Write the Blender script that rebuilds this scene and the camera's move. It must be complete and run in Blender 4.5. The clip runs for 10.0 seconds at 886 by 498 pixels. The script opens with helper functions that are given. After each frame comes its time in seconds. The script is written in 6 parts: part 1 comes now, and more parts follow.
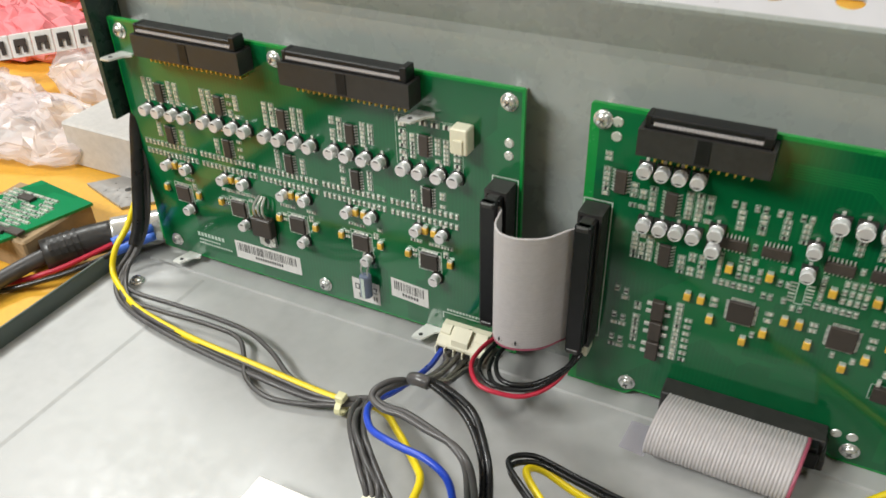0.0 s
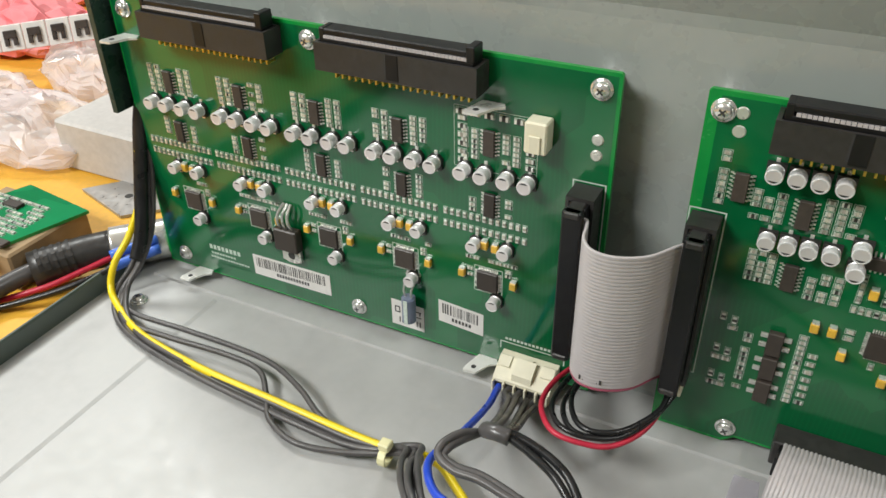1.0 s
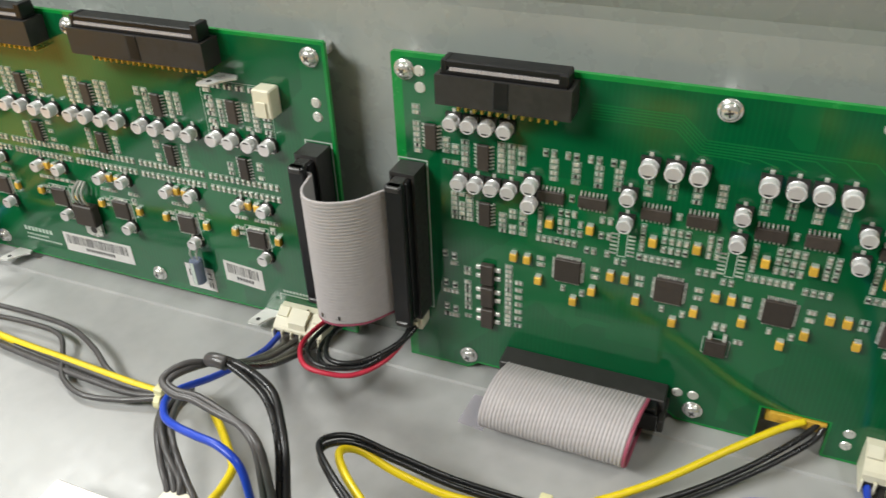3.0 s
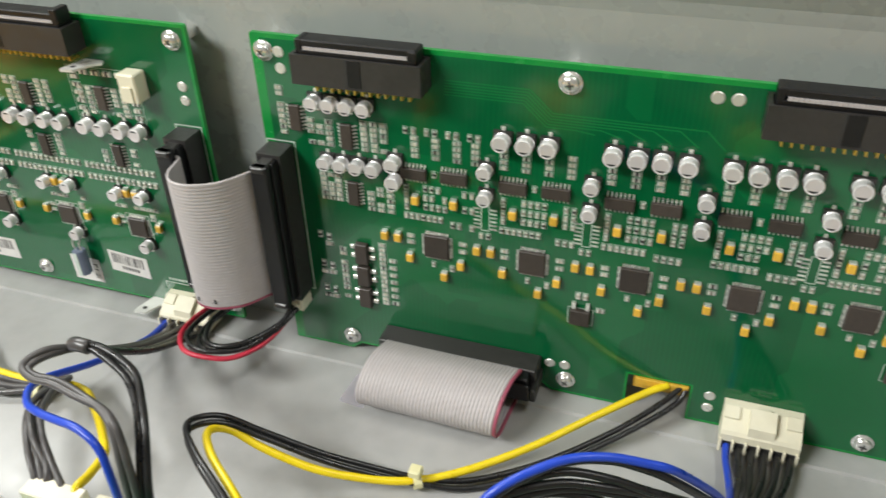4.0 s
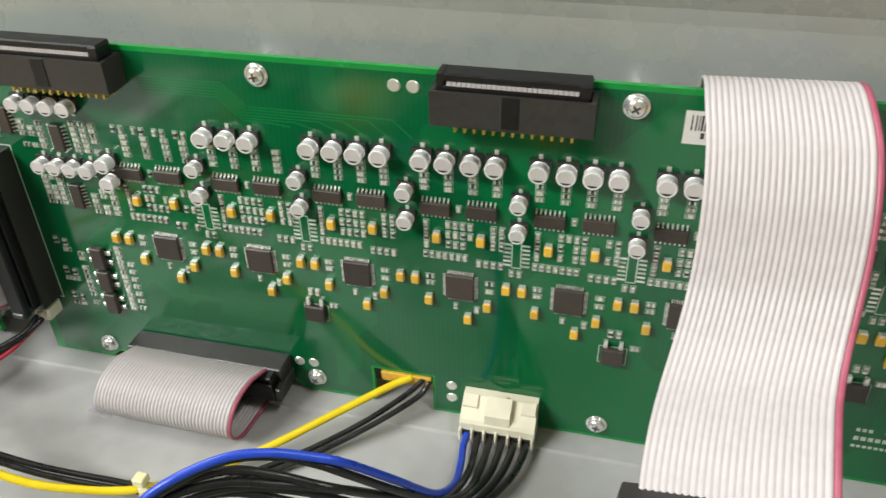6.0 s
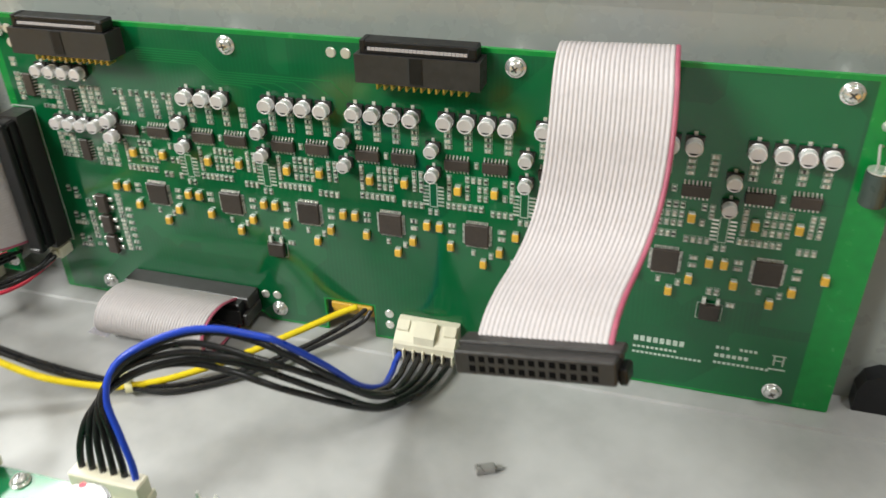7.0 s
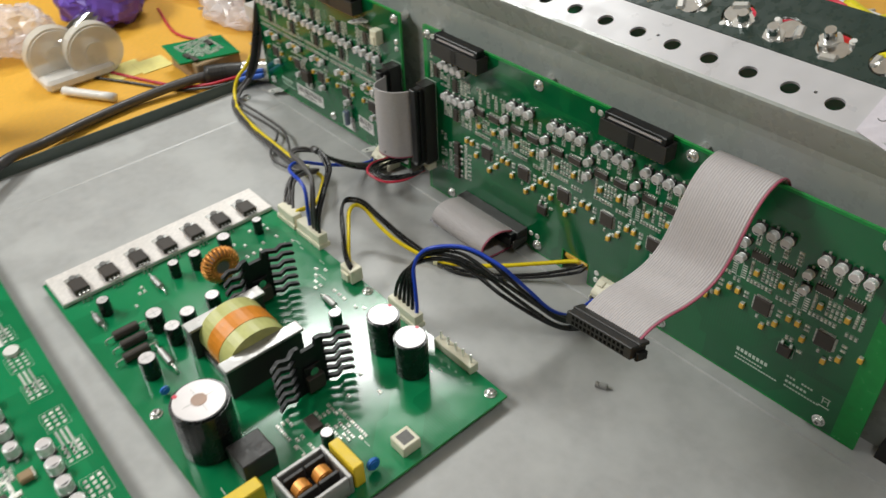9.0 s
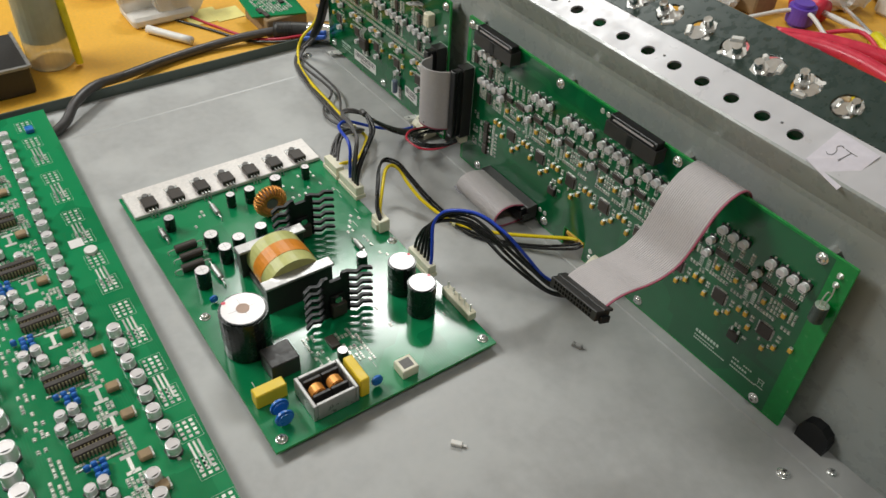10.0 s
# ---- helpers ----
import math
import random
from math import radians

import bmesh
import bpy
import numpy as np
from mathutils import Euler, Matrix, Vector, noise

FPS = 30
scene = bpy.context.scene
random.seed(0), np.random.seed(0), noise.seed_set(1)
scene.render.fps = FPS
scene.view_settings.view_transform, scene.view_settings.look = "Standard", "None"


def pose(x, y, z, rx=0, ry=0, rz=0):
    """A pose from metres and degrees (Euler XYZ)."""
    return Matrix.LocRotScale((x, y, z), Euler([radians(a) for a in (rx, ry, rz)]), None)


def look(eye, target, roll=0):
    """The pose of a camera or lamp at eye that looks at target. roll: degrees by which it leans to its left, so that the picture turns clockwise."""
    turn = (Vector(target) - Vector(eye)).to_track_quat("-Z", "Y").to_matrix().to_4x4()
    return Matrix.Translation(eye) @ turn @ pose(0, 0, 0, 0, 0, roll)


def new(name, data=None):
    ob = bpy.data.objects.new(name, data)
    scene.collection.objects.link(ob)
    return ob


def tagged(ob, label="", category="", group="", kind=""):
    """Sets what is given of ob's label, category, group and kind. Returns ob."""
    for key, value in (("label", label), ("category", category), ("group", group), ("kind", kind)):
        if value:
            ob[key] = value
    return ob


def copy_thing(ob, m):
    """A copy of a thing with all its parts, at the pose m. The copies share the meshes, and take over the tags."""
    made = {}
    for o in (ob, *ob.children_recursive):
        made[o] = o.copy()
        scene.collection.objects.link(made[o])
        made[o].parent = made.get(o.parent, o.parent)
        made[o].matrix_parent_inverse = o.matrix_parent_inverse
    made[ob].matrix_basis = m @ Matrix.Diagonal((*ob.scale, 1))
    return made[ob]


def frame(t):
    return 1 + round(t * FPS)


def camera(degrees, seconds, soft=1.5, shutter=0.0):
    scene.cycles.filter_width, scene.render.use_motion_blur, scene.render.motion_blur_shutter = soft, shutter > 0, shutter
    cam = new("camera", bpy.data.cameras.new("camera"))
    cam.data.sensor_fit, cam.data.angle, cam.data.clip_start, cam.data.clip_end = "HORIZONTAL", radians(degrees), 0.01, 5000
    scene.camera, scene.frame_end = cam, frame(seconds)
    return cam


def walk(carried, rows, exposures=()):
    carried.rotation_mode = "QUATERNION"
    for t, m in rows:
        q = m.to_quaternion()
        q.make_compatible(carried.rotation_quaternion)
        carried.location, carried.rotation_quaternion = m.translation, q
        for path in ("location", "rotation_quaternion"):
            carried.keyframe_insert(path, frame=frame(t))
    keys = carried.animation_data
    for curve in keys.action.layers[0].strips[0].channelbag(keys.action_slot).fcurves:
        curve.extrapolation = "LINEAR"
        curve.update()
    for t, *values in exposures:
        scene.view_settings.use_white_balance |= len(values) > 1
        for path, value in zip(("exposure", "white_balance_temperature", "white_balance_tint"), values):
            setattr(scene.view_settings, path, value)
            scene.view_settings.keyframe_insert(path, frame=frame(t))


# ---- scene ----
cam = camera(57.7, 10.0, 1.5, 0.4)
PATH = [
    (0, (0.0659, -0.2413, 0.237), (-0.1259, 0.1229, -0.0468), -1.62),
    (0.5, (0.0473, -0.228, 0.2135), (-0.144, 0.1378, -0.0686), -1.53),
    (1, (0.0245, -0.2128, 0.2099), (-0.166, 0.1564, -0.0682), -1.02),
    (1.5, (0.0391, -0.2106, 0.2151), (-0.1492, 0.1578, -0.0656), -0.86),
    (2, (0.0626, -0.216, 0.2143), (-0.1162, 0.1565, -0.0672), -1.18),
    (2.5, (0.0844, -0.2182, 0.2142), (-0.0853, 0.1587, -0.0672), -1.73),
    (2.7, (0.0938, -0.2161, 0.2136), (-0.0749, 0.1614, -0.0675), -2.01),
    (3.8, (0.1256, -0.2125, 0.2134), (-0.0181, 0.1723, -0.0717), -1.90),
    (4, (0.1335, -0.211, 0.2095), (-0.005, 0.1769, -0.074), -1.67),
    (4.5, (0.1509, -0.2001, 0.2068), (0.0234, 0.1896, -0.0793), -1.47),
    (5, (0.1676, -0.1968, 0.2002), (0.0531, 0.1993, -0.0826), -0.92),
    (5.5, (0.1864, -0.1936, 0.1995), (0.0794, 0.2047, -0.0833), -1.03),
    (6, (0.1994, -0.1906, 0.2037), (0.0948, 0.2088, -0.0784), -1.25),
    (6.2, (0.2046, -0.1917, 0.2042), (0.1019, 0.2085, -0.0774), -1.22),
    (7.3, (0.2703, -0.2592, 0.2071), (0.119, 0.1405, -0.0525), -1.46),
    (7.5, (0.2854, -0.267, 0.2252), (0.1098, 0.1203, -0.0378), -1.70),
    (8, (0.3277, -0.2937, 0.2698), (0.0912, 0.0541, -0.0006), -3.10),
    (8.5, (0.3537, -0.2973, 0.2996), (0.0745, -0.0031, 0.0072), -4.05),
    (9, (0.3744, -0.3065, 0.333), (0.0755, -0.0566, 0.0196), -2.23),
    (9.5, (0.4111, -0.3183, 0.3563), (0.1082, -0.0887, 0.0315), 1.25),
    (10, (0.429, -0.3375, 0.38), (0.1287, -0.1112, 0.0505), 3.54),
]
walk(cam, [(t, look(eye, target, roll)) for t, eye, target, roll in PATH],
     exposures=[(0.0, 0.0), (1.0, -0.02), (2.5, 0.06), (4.0, 0.24), (4.5, 0.46), (5.0, 0.46), (5.5, 0.44), (6.0, 0.38), (7.5, 0.34), (8.0, 0.24), (8.5, 0.08), (9.0, -0.46), (9.5, -0.58), (10.0, -0.6)])

# ---- light ----
world = bpy.data.worlds.new("room_air")
world.use_nodes = True
scene.world = world
world.node_tree.nodes["Background"].inputs["Color"].default_value = (0.9, 0.95, 1.0, 1)
world.node_tree.nodes["Background"].inputs["Strength"].default_value = 0.12


def tube_lamp(name, place, target, size, watts, colour):
    data = bpy.data.lights.new(name, "AREA")
    data.shape, data.size, data.size_y = "RECTANGLE", size[0], size[1]
    data.energy, data.color = watts, colour
    ob = new(name, data)
    ob.matrix_world = look(place, target)
    return tagged(ob, "white fluorescent tube lamp under the ceiling", "lamp")


tube_lamp("bench_lamp", (-0.74, -0.82, 1.0), (-0.15, 0.0, 0.03), (0.7, 0.25), 21.0, (0.985, 1.0, 0.965))
tube_lamp("ceiling_lamp", (0.85, -0.2, 1.55), (0.1, -0.1, 0.0), (0.6, 0.15), 6.8, (0.985, 1.0, 0.965))
tube_lamp("ceiling_lamp", (-1.3, 0.62, 1.62), (0.0, -0.1, 0.0), (0.8, 0.2), 23.5, (0.985, 1.0, 0.965))


# ---- materials ----
def mat(name, colour, rough=0.5, metal=0.0, scale=60.0, vary=0.15, bump=0.0, stain=0.0, stain_scale=8.0, stain_colour=None,
        coat=0.0, island=0.0, alpha=1.0, spec=0.5, each=0.0, rough_vary=0.1, stain_edge=(0.45, 0.7)):
    """A surface with fine grain, larger stains, and gloss that varies with them."""
    m = bpy.data.materials.new(name)
    m.use_nodes = True
    nt = m.node_tree
    n, l = nt.nodes, nt.links
    b = n["Principled BSDF"]
    co = n.new("ShaderNodeTexCoord")
    geo = n.new("ShaderNodeNewGeometry")
    fine = n.new("ShaderNodeTexNoise")
    fine.inputs["Scale"].default_value, fine.inputs["Detail"].default_value = scale, 5
    l.new(geo.outputs["Position"], fine.inputs["Vector"])
    ramp = n.new("ShaderNodeMapRange")
    ramp.inputs["From Min"].default_value, ramp.inputs["From Max"].default_value = 0.3, 0.7
    ramp.inputs["To Min"].default_value, ramp.inputs["To Max"].default_value = 1 - vary, 1 + vary
    l.new(fine.outputs["Fac"], ramp.inputs["Value"])
    mul = n.new("ShaderNodeMix")
    mul.data_type, mul.blend_type = "RGBA", "MULTIPLY"
    mul.inputs["Factor"].default_value = 1.0
    mul.inputs["A"].default_value = (*colour, 1)
    l.new(ramp.outputs["Result"], mul.inputs["B"])
    out = mul.outputs["Result"]
    if stain:
        big = n.new("ShaderNodeTexNoise")
        big.inputs["Scale"].default_value, big.inputs["Detail"].default_value = stain_scale, 3
        big.inputs["Distortion"].default_value = 0.25
        l.new(geo.outputs["Position"], big.inputs["Vector"])
        cut = n.new("ShaderNodeMapRange")
        cut.inputs["From Min"].default_value, cut.inputs["From Max"].default_value = stain_edge
        cut.inputs["To Max"].default_value = stain
        l.new(big.outputs["Fac"], cut.inputs["Value"])
        mix = n.new("ShaderNodeMix")
        mix.data_type = "RGBA"
        l.new(cut.outputs["Result"], mix.inputs["Factor"])
        l.new(out, mix.inputs["A"])
        mix.inputs["B"].default_value = (*(stain_colour or [c * 0.6 for c in colour]), 1)
        out = mix.outputs["Result"]
    for amount, kind in ((each, "object"), (island, "island")):
        if amount:
            if kind == "object":
                src = n.new("ShaderNodeObjectInfo").outputs["Random"]
            else:
                src = geo.outputs["Random Per Island"]
            rr = n.new("ShaderNodeMapRange")
            rr.inputs["To Min"].default_value, rr.inputs["To Max"].default_value = 1 - amount, 1 + amount
            l.new(src, rr.inputs["Value"])
            mm = n.new("ShaderNodeMix")
            mm.data_type, mm.blend_type = "RGBA", "MULTIPLY"
            mm.inputs["Factor"].default_value = 1.0
            l.new(out, mm.inputs["A"])
            l.new(rr.outputs["Result"], mm.inputs["B"])
            out = mm.outputs["Result"]
    l.new(out, b.inputs["Base Color"])
    rv = n.new("ShaderNodeMapRange")
    rv.inputs["From Min"].default_value, rv.inputs["From Max"].default_value = 0.3, 0.7
    rv.inputs["To Min"].default_value, rv.inputs["To Max"].default_value = max(rough - rough_vary, 0.02), min(rough + rough_vary, 1)
    l.new(fine.outputs["Fac"], rv.inputs["Value"])
    if stain:
        add = n.new("ShaderNodeMath")
        add.operation = "MULTIPLY_ADD"
        l.new(cut.outputs["Result"], add.inputs[0])
        add.inputs[1].default_value = 0.22
        l.new(rv.outputs["Result"], add.inputs[2])
        l.new(add.outputs["Value"], b.inputs["Roughness"])
    else:
        l.new(rv.outputs["Result"], b.inputs["Roughness"])
    b.inputs["Metallic"].default_value = metal
    b.inputs["Specular IOR Level"].default_value = spec
    b.inputs["Coat Weight"].default_value = coat
    b.inputs["Alpha"].default_value = alpha
    if bump:
        bp = n.new("ShaderNodeBump")
        bp.inputs["Strength"].default_value, bp.inputs["Distance"].default_value = bump, 0.0005
        l.new(fine.outputs["Fac"], bp.inputs["Height"])
        l.new(bp.outputs["Normal"], b.inputs["Normal"])
    return m


def board_green(name, colour, trace, along="XZ", rough=0.11):
    """Green solder mask: broad copper pours and fine parallel traces show through it a shade lighter."""
    m = mat(name, colour, rough, 0.0, 90, 0.06, spec=0.72, rough_vary=0.03)
    nt = m.node_tree
    n, l = nt.nodes, nt.links
    b = n["Principled BSDF"]
    old = b.inputs["Base Color"].links[0].from_socket
    geo = n.new("ShaderNodeNewGeometry")
    vor = n.new("ShaderNodeTexVoronoi")
    vor.distance, vor.inputs["Scale"].default_value = "CHEBYCHEV", 28.0
    l.new(geo.outputs["Position"], vor.inputs["Vector"])
    cut = n.new("ShaderNodeMapRange")
    cut.inputs["From Min"].default_value, cut.inputs["From Max"].default_value = 0.45, 0.5
    cut.inputs["To Max"].default_value = 0.55
    sep = n.new("ShaderNodeSeparateColor")
    l.new(vor.outputs["Color"], sep.inputs["Color"])
    l.new(sep.outputs["Red"], cut.inputs["Value"])
    wave = n.new("ShaderNodeTexWave")
    wave.wave_type, wave.bands_direction = "BANDS", "X" if along == "XZ" else "Y"
    wave.inputs["Scale"].default_value, wave.inputs["Distortion"].default_value = 190.0, 3.0
    wave.inputs["Detail"].default_value = 0.0
    wave.inputs["Detail Scale"].default_value = 0.2
    l.new(geo.outputs["Position"], wave.inputs["Vector"])
    wcut = n.new("ShaderNodeMapRange")
    wcut.inputs["From Min"].default_value, wcut.inputs["From Max"].default_value = 0.6, 0.75
    wcut.inputs["To Max"].default_value = 0.22
    l.new(wave.outputs["Fac"], wcut.inputs["Value"])
    gate = n.new("ShaderNodeMath")
    gate.operation = "MULTIPLY"
    gsel = n.new("ShaderNodeMapRange")
    gsel.inputs["From Min"].default_value, gsel.inputs["From Max"].default_value = 0.62, 0.66
    l.new(sep.outputs["Green"], gsel.inputs["Value"])
    l.new(wcut.outputs["Result"], gate.inputs[0])
    l.new(gsel.outputs["Result"], gate.inputs[1])
    top = n.new("ShaderNodeMath")
    top.operation = "MAXIMUM"
    l.new(cut.outputs["Result"], top.inputs[0])
    l.new(gate.outputs["Value"], top.inputs[1])
    mix = n.new("ShaderNodeMix")
    mix.data_type = "RGBA"
    l.new(top.outputs["Value"], mix.inputs["Factor"])
    l.new(old, mix.inputs["A"])
    mix.inputs["B"].default_value = (*trace, 1)
    l.new(mix.outputs["Result"], b.inputs["Base Color"])
    return m


STEEL = mat("grey_painted_steel", (0.405, 0.405, 0.40), 0.38, 0.08, 140, 0.05, 0.03, 0.45, 24, (0.50, 0.505, 0.495), spec=0.42, rough_vary=0.06, stain_edge=(0.48, 0.64))
LEDGE = mat("pale_zinc_sheet", (0.56, 0.55, 0.57), 0.36, 0.1, 90, 0.03, 0.02, 0.3, 10, (0.48, 0.47, 0.49), spec=0.5)
WALL = mat("grey_green_enamel", (0.33, 0.35, 0.335), 0.27, 0.0, 120, 0.03, 0.03, 0.3, 6, (0.28, 0.305, 0.29), spec=0.6)
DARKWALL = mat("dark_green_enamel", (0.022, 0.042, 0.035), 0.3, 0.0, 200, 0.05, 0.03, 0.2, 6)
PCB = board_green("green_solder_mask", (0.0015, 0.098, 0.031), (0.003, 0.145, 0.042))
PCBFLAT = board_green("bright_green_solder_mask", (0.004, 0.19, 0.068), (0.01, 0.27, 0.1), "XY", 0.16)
PCBLIGHT = mat("bare_green_laminate", (0.005, 0.25, 0.045), 0.2, 0.0, 200, 0.1, spec=0.5)
PCBEDGE = mat("board_edge_fibre", (0.03, 0.32, 0.07), 0.5, 0, 300, 0.2)
BLACK = mat("black_plastic", (0.009, 0.009, 0.010), 0.36, 0, 300, 0.2, 0.05, rough_vary=0.06, spec=0.35)
BLACKMATT = mat("black_moulding", (0.030, 0.028, 0.027), 0.4, 0, 500, 0.15, 0.05, spec=0.5)
HOLE = mat("deep_black", (0.002, 0.002, 0.002), 0.8, 0, 300, 0.1, spec=0.1)
IC = mat("chip_epoxy", (0.05, 0.040, 0.034), 0.45, 0, 600, 0.15, 0.05, each=0.25, spec=0.4)
TIN = mat("tinned_metal", (0.70, 0.70, 0.66), 0.3, 0.6, 200, 0.05, island=0.3, rough_vary=0.05)
STEELM = mat("bright_zinc", (0.82, 0.82, 0.80), 0.24, 0.75, 150, 0.04, 0, rough_vary=0.04)
TABTIN = mat("dull_tin_plate", (0.78, 0.77, 0.74), 0.35, 0.35, 150, 0.05)
GOLD = mat("gold_plating", (0.9, 0.66, 0.14), 0.35, 0.6, 500, 0.1)
ALU = mat("capacitor_sleeve", (0.86, 0.845, 0.85), 0.26, 0.28, 150, 0.03, each=0.05, rough_vary=0.03)
ALUTOP = mat("capacitor_top", (0.66, 0.62, 0.62), 0.32, 0.3, 150, 0.05, rough_vary=0.03)
INK = mat("black_ink", (0.03, 0.03, 0.03), 0.6, 0, 300, 0.1)
SILK = mat("silkscreen_white", (0.55, 0.62, 0.56), 0.6, 0, 900, 0.2)
SILKDIM = mat("worn_silkscreen", (0.50, 0.60, 0.52), 0.6, 0, 900, 0.3)
CHIP = mat("chip_part_ceramic", (0.42, 0.4, 0.33), 0.45, 0.0, 900, 0.1, island=0.5)
CHIPONE = mat("chip_part_single", (0.42, 0.4, 0.33), 0.45, 0.0, 900, 0.1, each=0.5)
CHIPDARK = mat("chip_part_dark", (0.03, 0.028, 0.025), 0.5, 0, 900, 0.1, island=0.3)
TANT = mat("tantalum_yellow", (0.74, 0.44, 0.05), 0.42, 0, 700, 0.08, each=0.15)
CREAM = mat("cream_nylon", (0.78, 0.74, 0.58), 0.4, 0, 200, 0.05, 0.04, 0.2, 60, (0.62, 0.56, 0.38))
RIBBON = mat("grey_ribbon_insulation", (0.49, 0.455, 0.46), 0.42, 0, 500, 0.04, 0.0, 0.2, 30, (0.43, 0.41, 0.40))
REDEDGE = mat("dull_red_edge", (0.36, 0.08, 0.13), 0.42, 0, 300, 0.1)
LIP = mat("mid_green_enamel", (0.09, 0.115, 0.10), 0.35, 0, 200, 0.05, 0.03, 0.3, 10)
RED = mat("red_insulation", (0.5, 0.02, 0.05), 0.4, 0, 300, 0.1)
WBLACK = mat("black_wire", (0.011, 0.011, 0.012), 0.33, 0, 200, 0.15)
WGREY = mat("charcoal_wire", (0.075, 0.07, 0.07), 0.38, 0, 200, 0.15)
WYEL = mat("yellow_wire", (0.82, 0.62, 0.01), 0.35, 0, 200, 0.06)
WBLUE = mat("blue_wire", (0.015, 0.06, 0.5), 0.35, 0, 200, 0.08)
TIE = mat("yellowed_cable_tie", (0.72, 0.68, 0.4), 0.4, 0, 200, 0.06)
PAPER = mat("white_label_paper", (0.72, 0.7, 0.68), 0.6, 0, 400, 0.05, 0.03)
LILAC = mat("lilac_label", (0.66, 0.62, 0.68), 0.6, 0, 300, 0.05)
# pale see-through colour for a reflection painted on the pan
GLINTCLEAR = mat("see_through_glint", (0.62, 0.58, 0.66), 0.2, 0, 300, 0.05, alpha=0.3)
DESK = mat("yellow_bench_mat", (0.74, 0.4, 0.045), 0.42, 0, 300, 0.08, 0.1, 0.35, 12, (0.68, 0.34, 0.04))
COPPER = mat("copper_winding", (0.72, 0.30, 0.06), 0.38, 0.35, 500, 0.15)
TAPE = mat("yellow_green_tape", (0.55, 0.55, 0.2), 0.4, 0, 200, 0.08)
TAPEOR = mat("orange_tape", (0.75, 0.26, 0.02), 0.4, 0, 200, 0.08)
FERRITE = mat("grey_ferrite", (0.16, 0.155, 0.15), 0.55, 0, 500, 0.15, 0.1)
LAMIN = mat("steel_core", (0.38, 0.37, 0.36), 0.35, 0.5, 300, 0.08)
BLUEDISC = mat("blue_epoxy", (0.02, 0.16, 0.55), 0.35, 0, 200, 0.08)
FILM = mat("yellow_film_capacitor", (0.85, 0.6, 0.03), 0.4, 0, 200, 0.05)
BAR = mat("cast_aluminium_bar", (0.72, 0.68, 0.65), 0.45, 0.35, 500, 0.1, 0.08, 0.2, 40)
POLY = mat("clear_polythene", (0.86, 0.80, 0.80), 0.13, 0, 60, 0.12, 0.5, 0.5, 30, (0.74, 0.60, 0.60), alpha=0.46)
PINK = mat("pink_foam", (0.75, 0.2, 0.22), 0.6, 0, 60, 0.2, 0.2, 0.4, 25, (0.8, 0.45, 0.45))
WHITEP = mat("white_plastic", (0.75, 0.73, 0.7), 0.4, 0, 200, 0.04)
GREYBOX = mat("grey_cast_block", (0.52, 0.5, 0.48), 0.5, 0, 300, 0.08)
BLUEP = mat("blue_plastic", (0.06, 0.16, 0.62), 0.35, 0, 200, 0.08)
PURPLE = mat("purple_plastic", (0.16, 0.08, 0.5), 0.4, 0, 100, 0.1)
REDP = mat("red_plastic", (0.7, 0.04, 0.08), 0.35, 0, 100, 0.1)
YELP = mat("yellow_plastic", (0.8, 0.7, 0.02), 0.35, 0, 100, 0.08)
CLEAR = mat("clear_plastic_tube", (0.75, 0.75, 0.6), 0.15, 0, 100, 0.05, alpha=0.45)
OLIVE = mat("olive_label", (0.22, 0.23, 0.1), 0.5, 0, 100, 0.15)
CARD = mat("brown_card", (0.32, 0.22, 0.12), 0.7, 0, 150, 0.15, 0.1)
ROOM = mat("room_wall_paint", (0.5, 0.5, 0.47), 0.8, 0, 20, 0.05, 0.05)
CREAMWALL = mat("ceiling_paint", (0.75, 0.74, 0.72), 0.8, 0, 20, 0.04)
CHROME = mat("chrome", (0.8, 0.8, 0.8), 0.12, 1.0, 400, 0.05)

MM = 0.001


# ---- building helpers ----
def part(name, bm, material, parent=None, label="", smooth=False):
    """One mesh object from a bmesh in millimetres, under a thing or a part."""
    bmesh.ops.scale(bm, vec=(MM, MM, MM), verts=bm.verts)
    me = bpy.data.meshes.new(name)
    bm.to_mesh(me)
    bm.free()
    me.materials.append(material)
    if smooth:
        me.shade_smooth()
    ob = new(name, me)
    ob.parent = parent
    if label:
        ob["label"] = label
    return ob


def again(name, me, place, parent=None, turn=0.0, axis="Y"):
    """Another object on the same mesh, at a place in millimetres."""
    ob = new(name, me)
    ob.parent = parent
    ob.matrix_basis = Matrix.Translation([c * MM for c in place]) @ Matrix.Rotation(radians(turn), 4, axis)
    return ob


def thing(name, label, category, group="", kind=""):
    return tagged(new(name), label, category, group, kind)


def box(bm, x0, x1, y0, y1, z0, z1, bevel=0.0):
    made = bmesh.ops.create_cube(bm, size=1)["verts"]
    bmesh.ops.scale(bm, vec=(abs(x1 - x0), abs(y1 - y0), abs(z1 - z0)), verts=made)
    bmesh.ops.translate(bm, vec=((x0 + x1) / 2, (y0 + y1) / 2, (z0 + z1) / 2), verts=made)
    if bevel:
        edges = list({e for v in made for e in v.link_edges})
        bmesh.ops.bevel(bm, geom=edges, offset=bevel, segments=1, affect="EDGES", clamp_overlap=True)
    return bm


def one_box(*a):
    return box(bmesh.new(), *a)


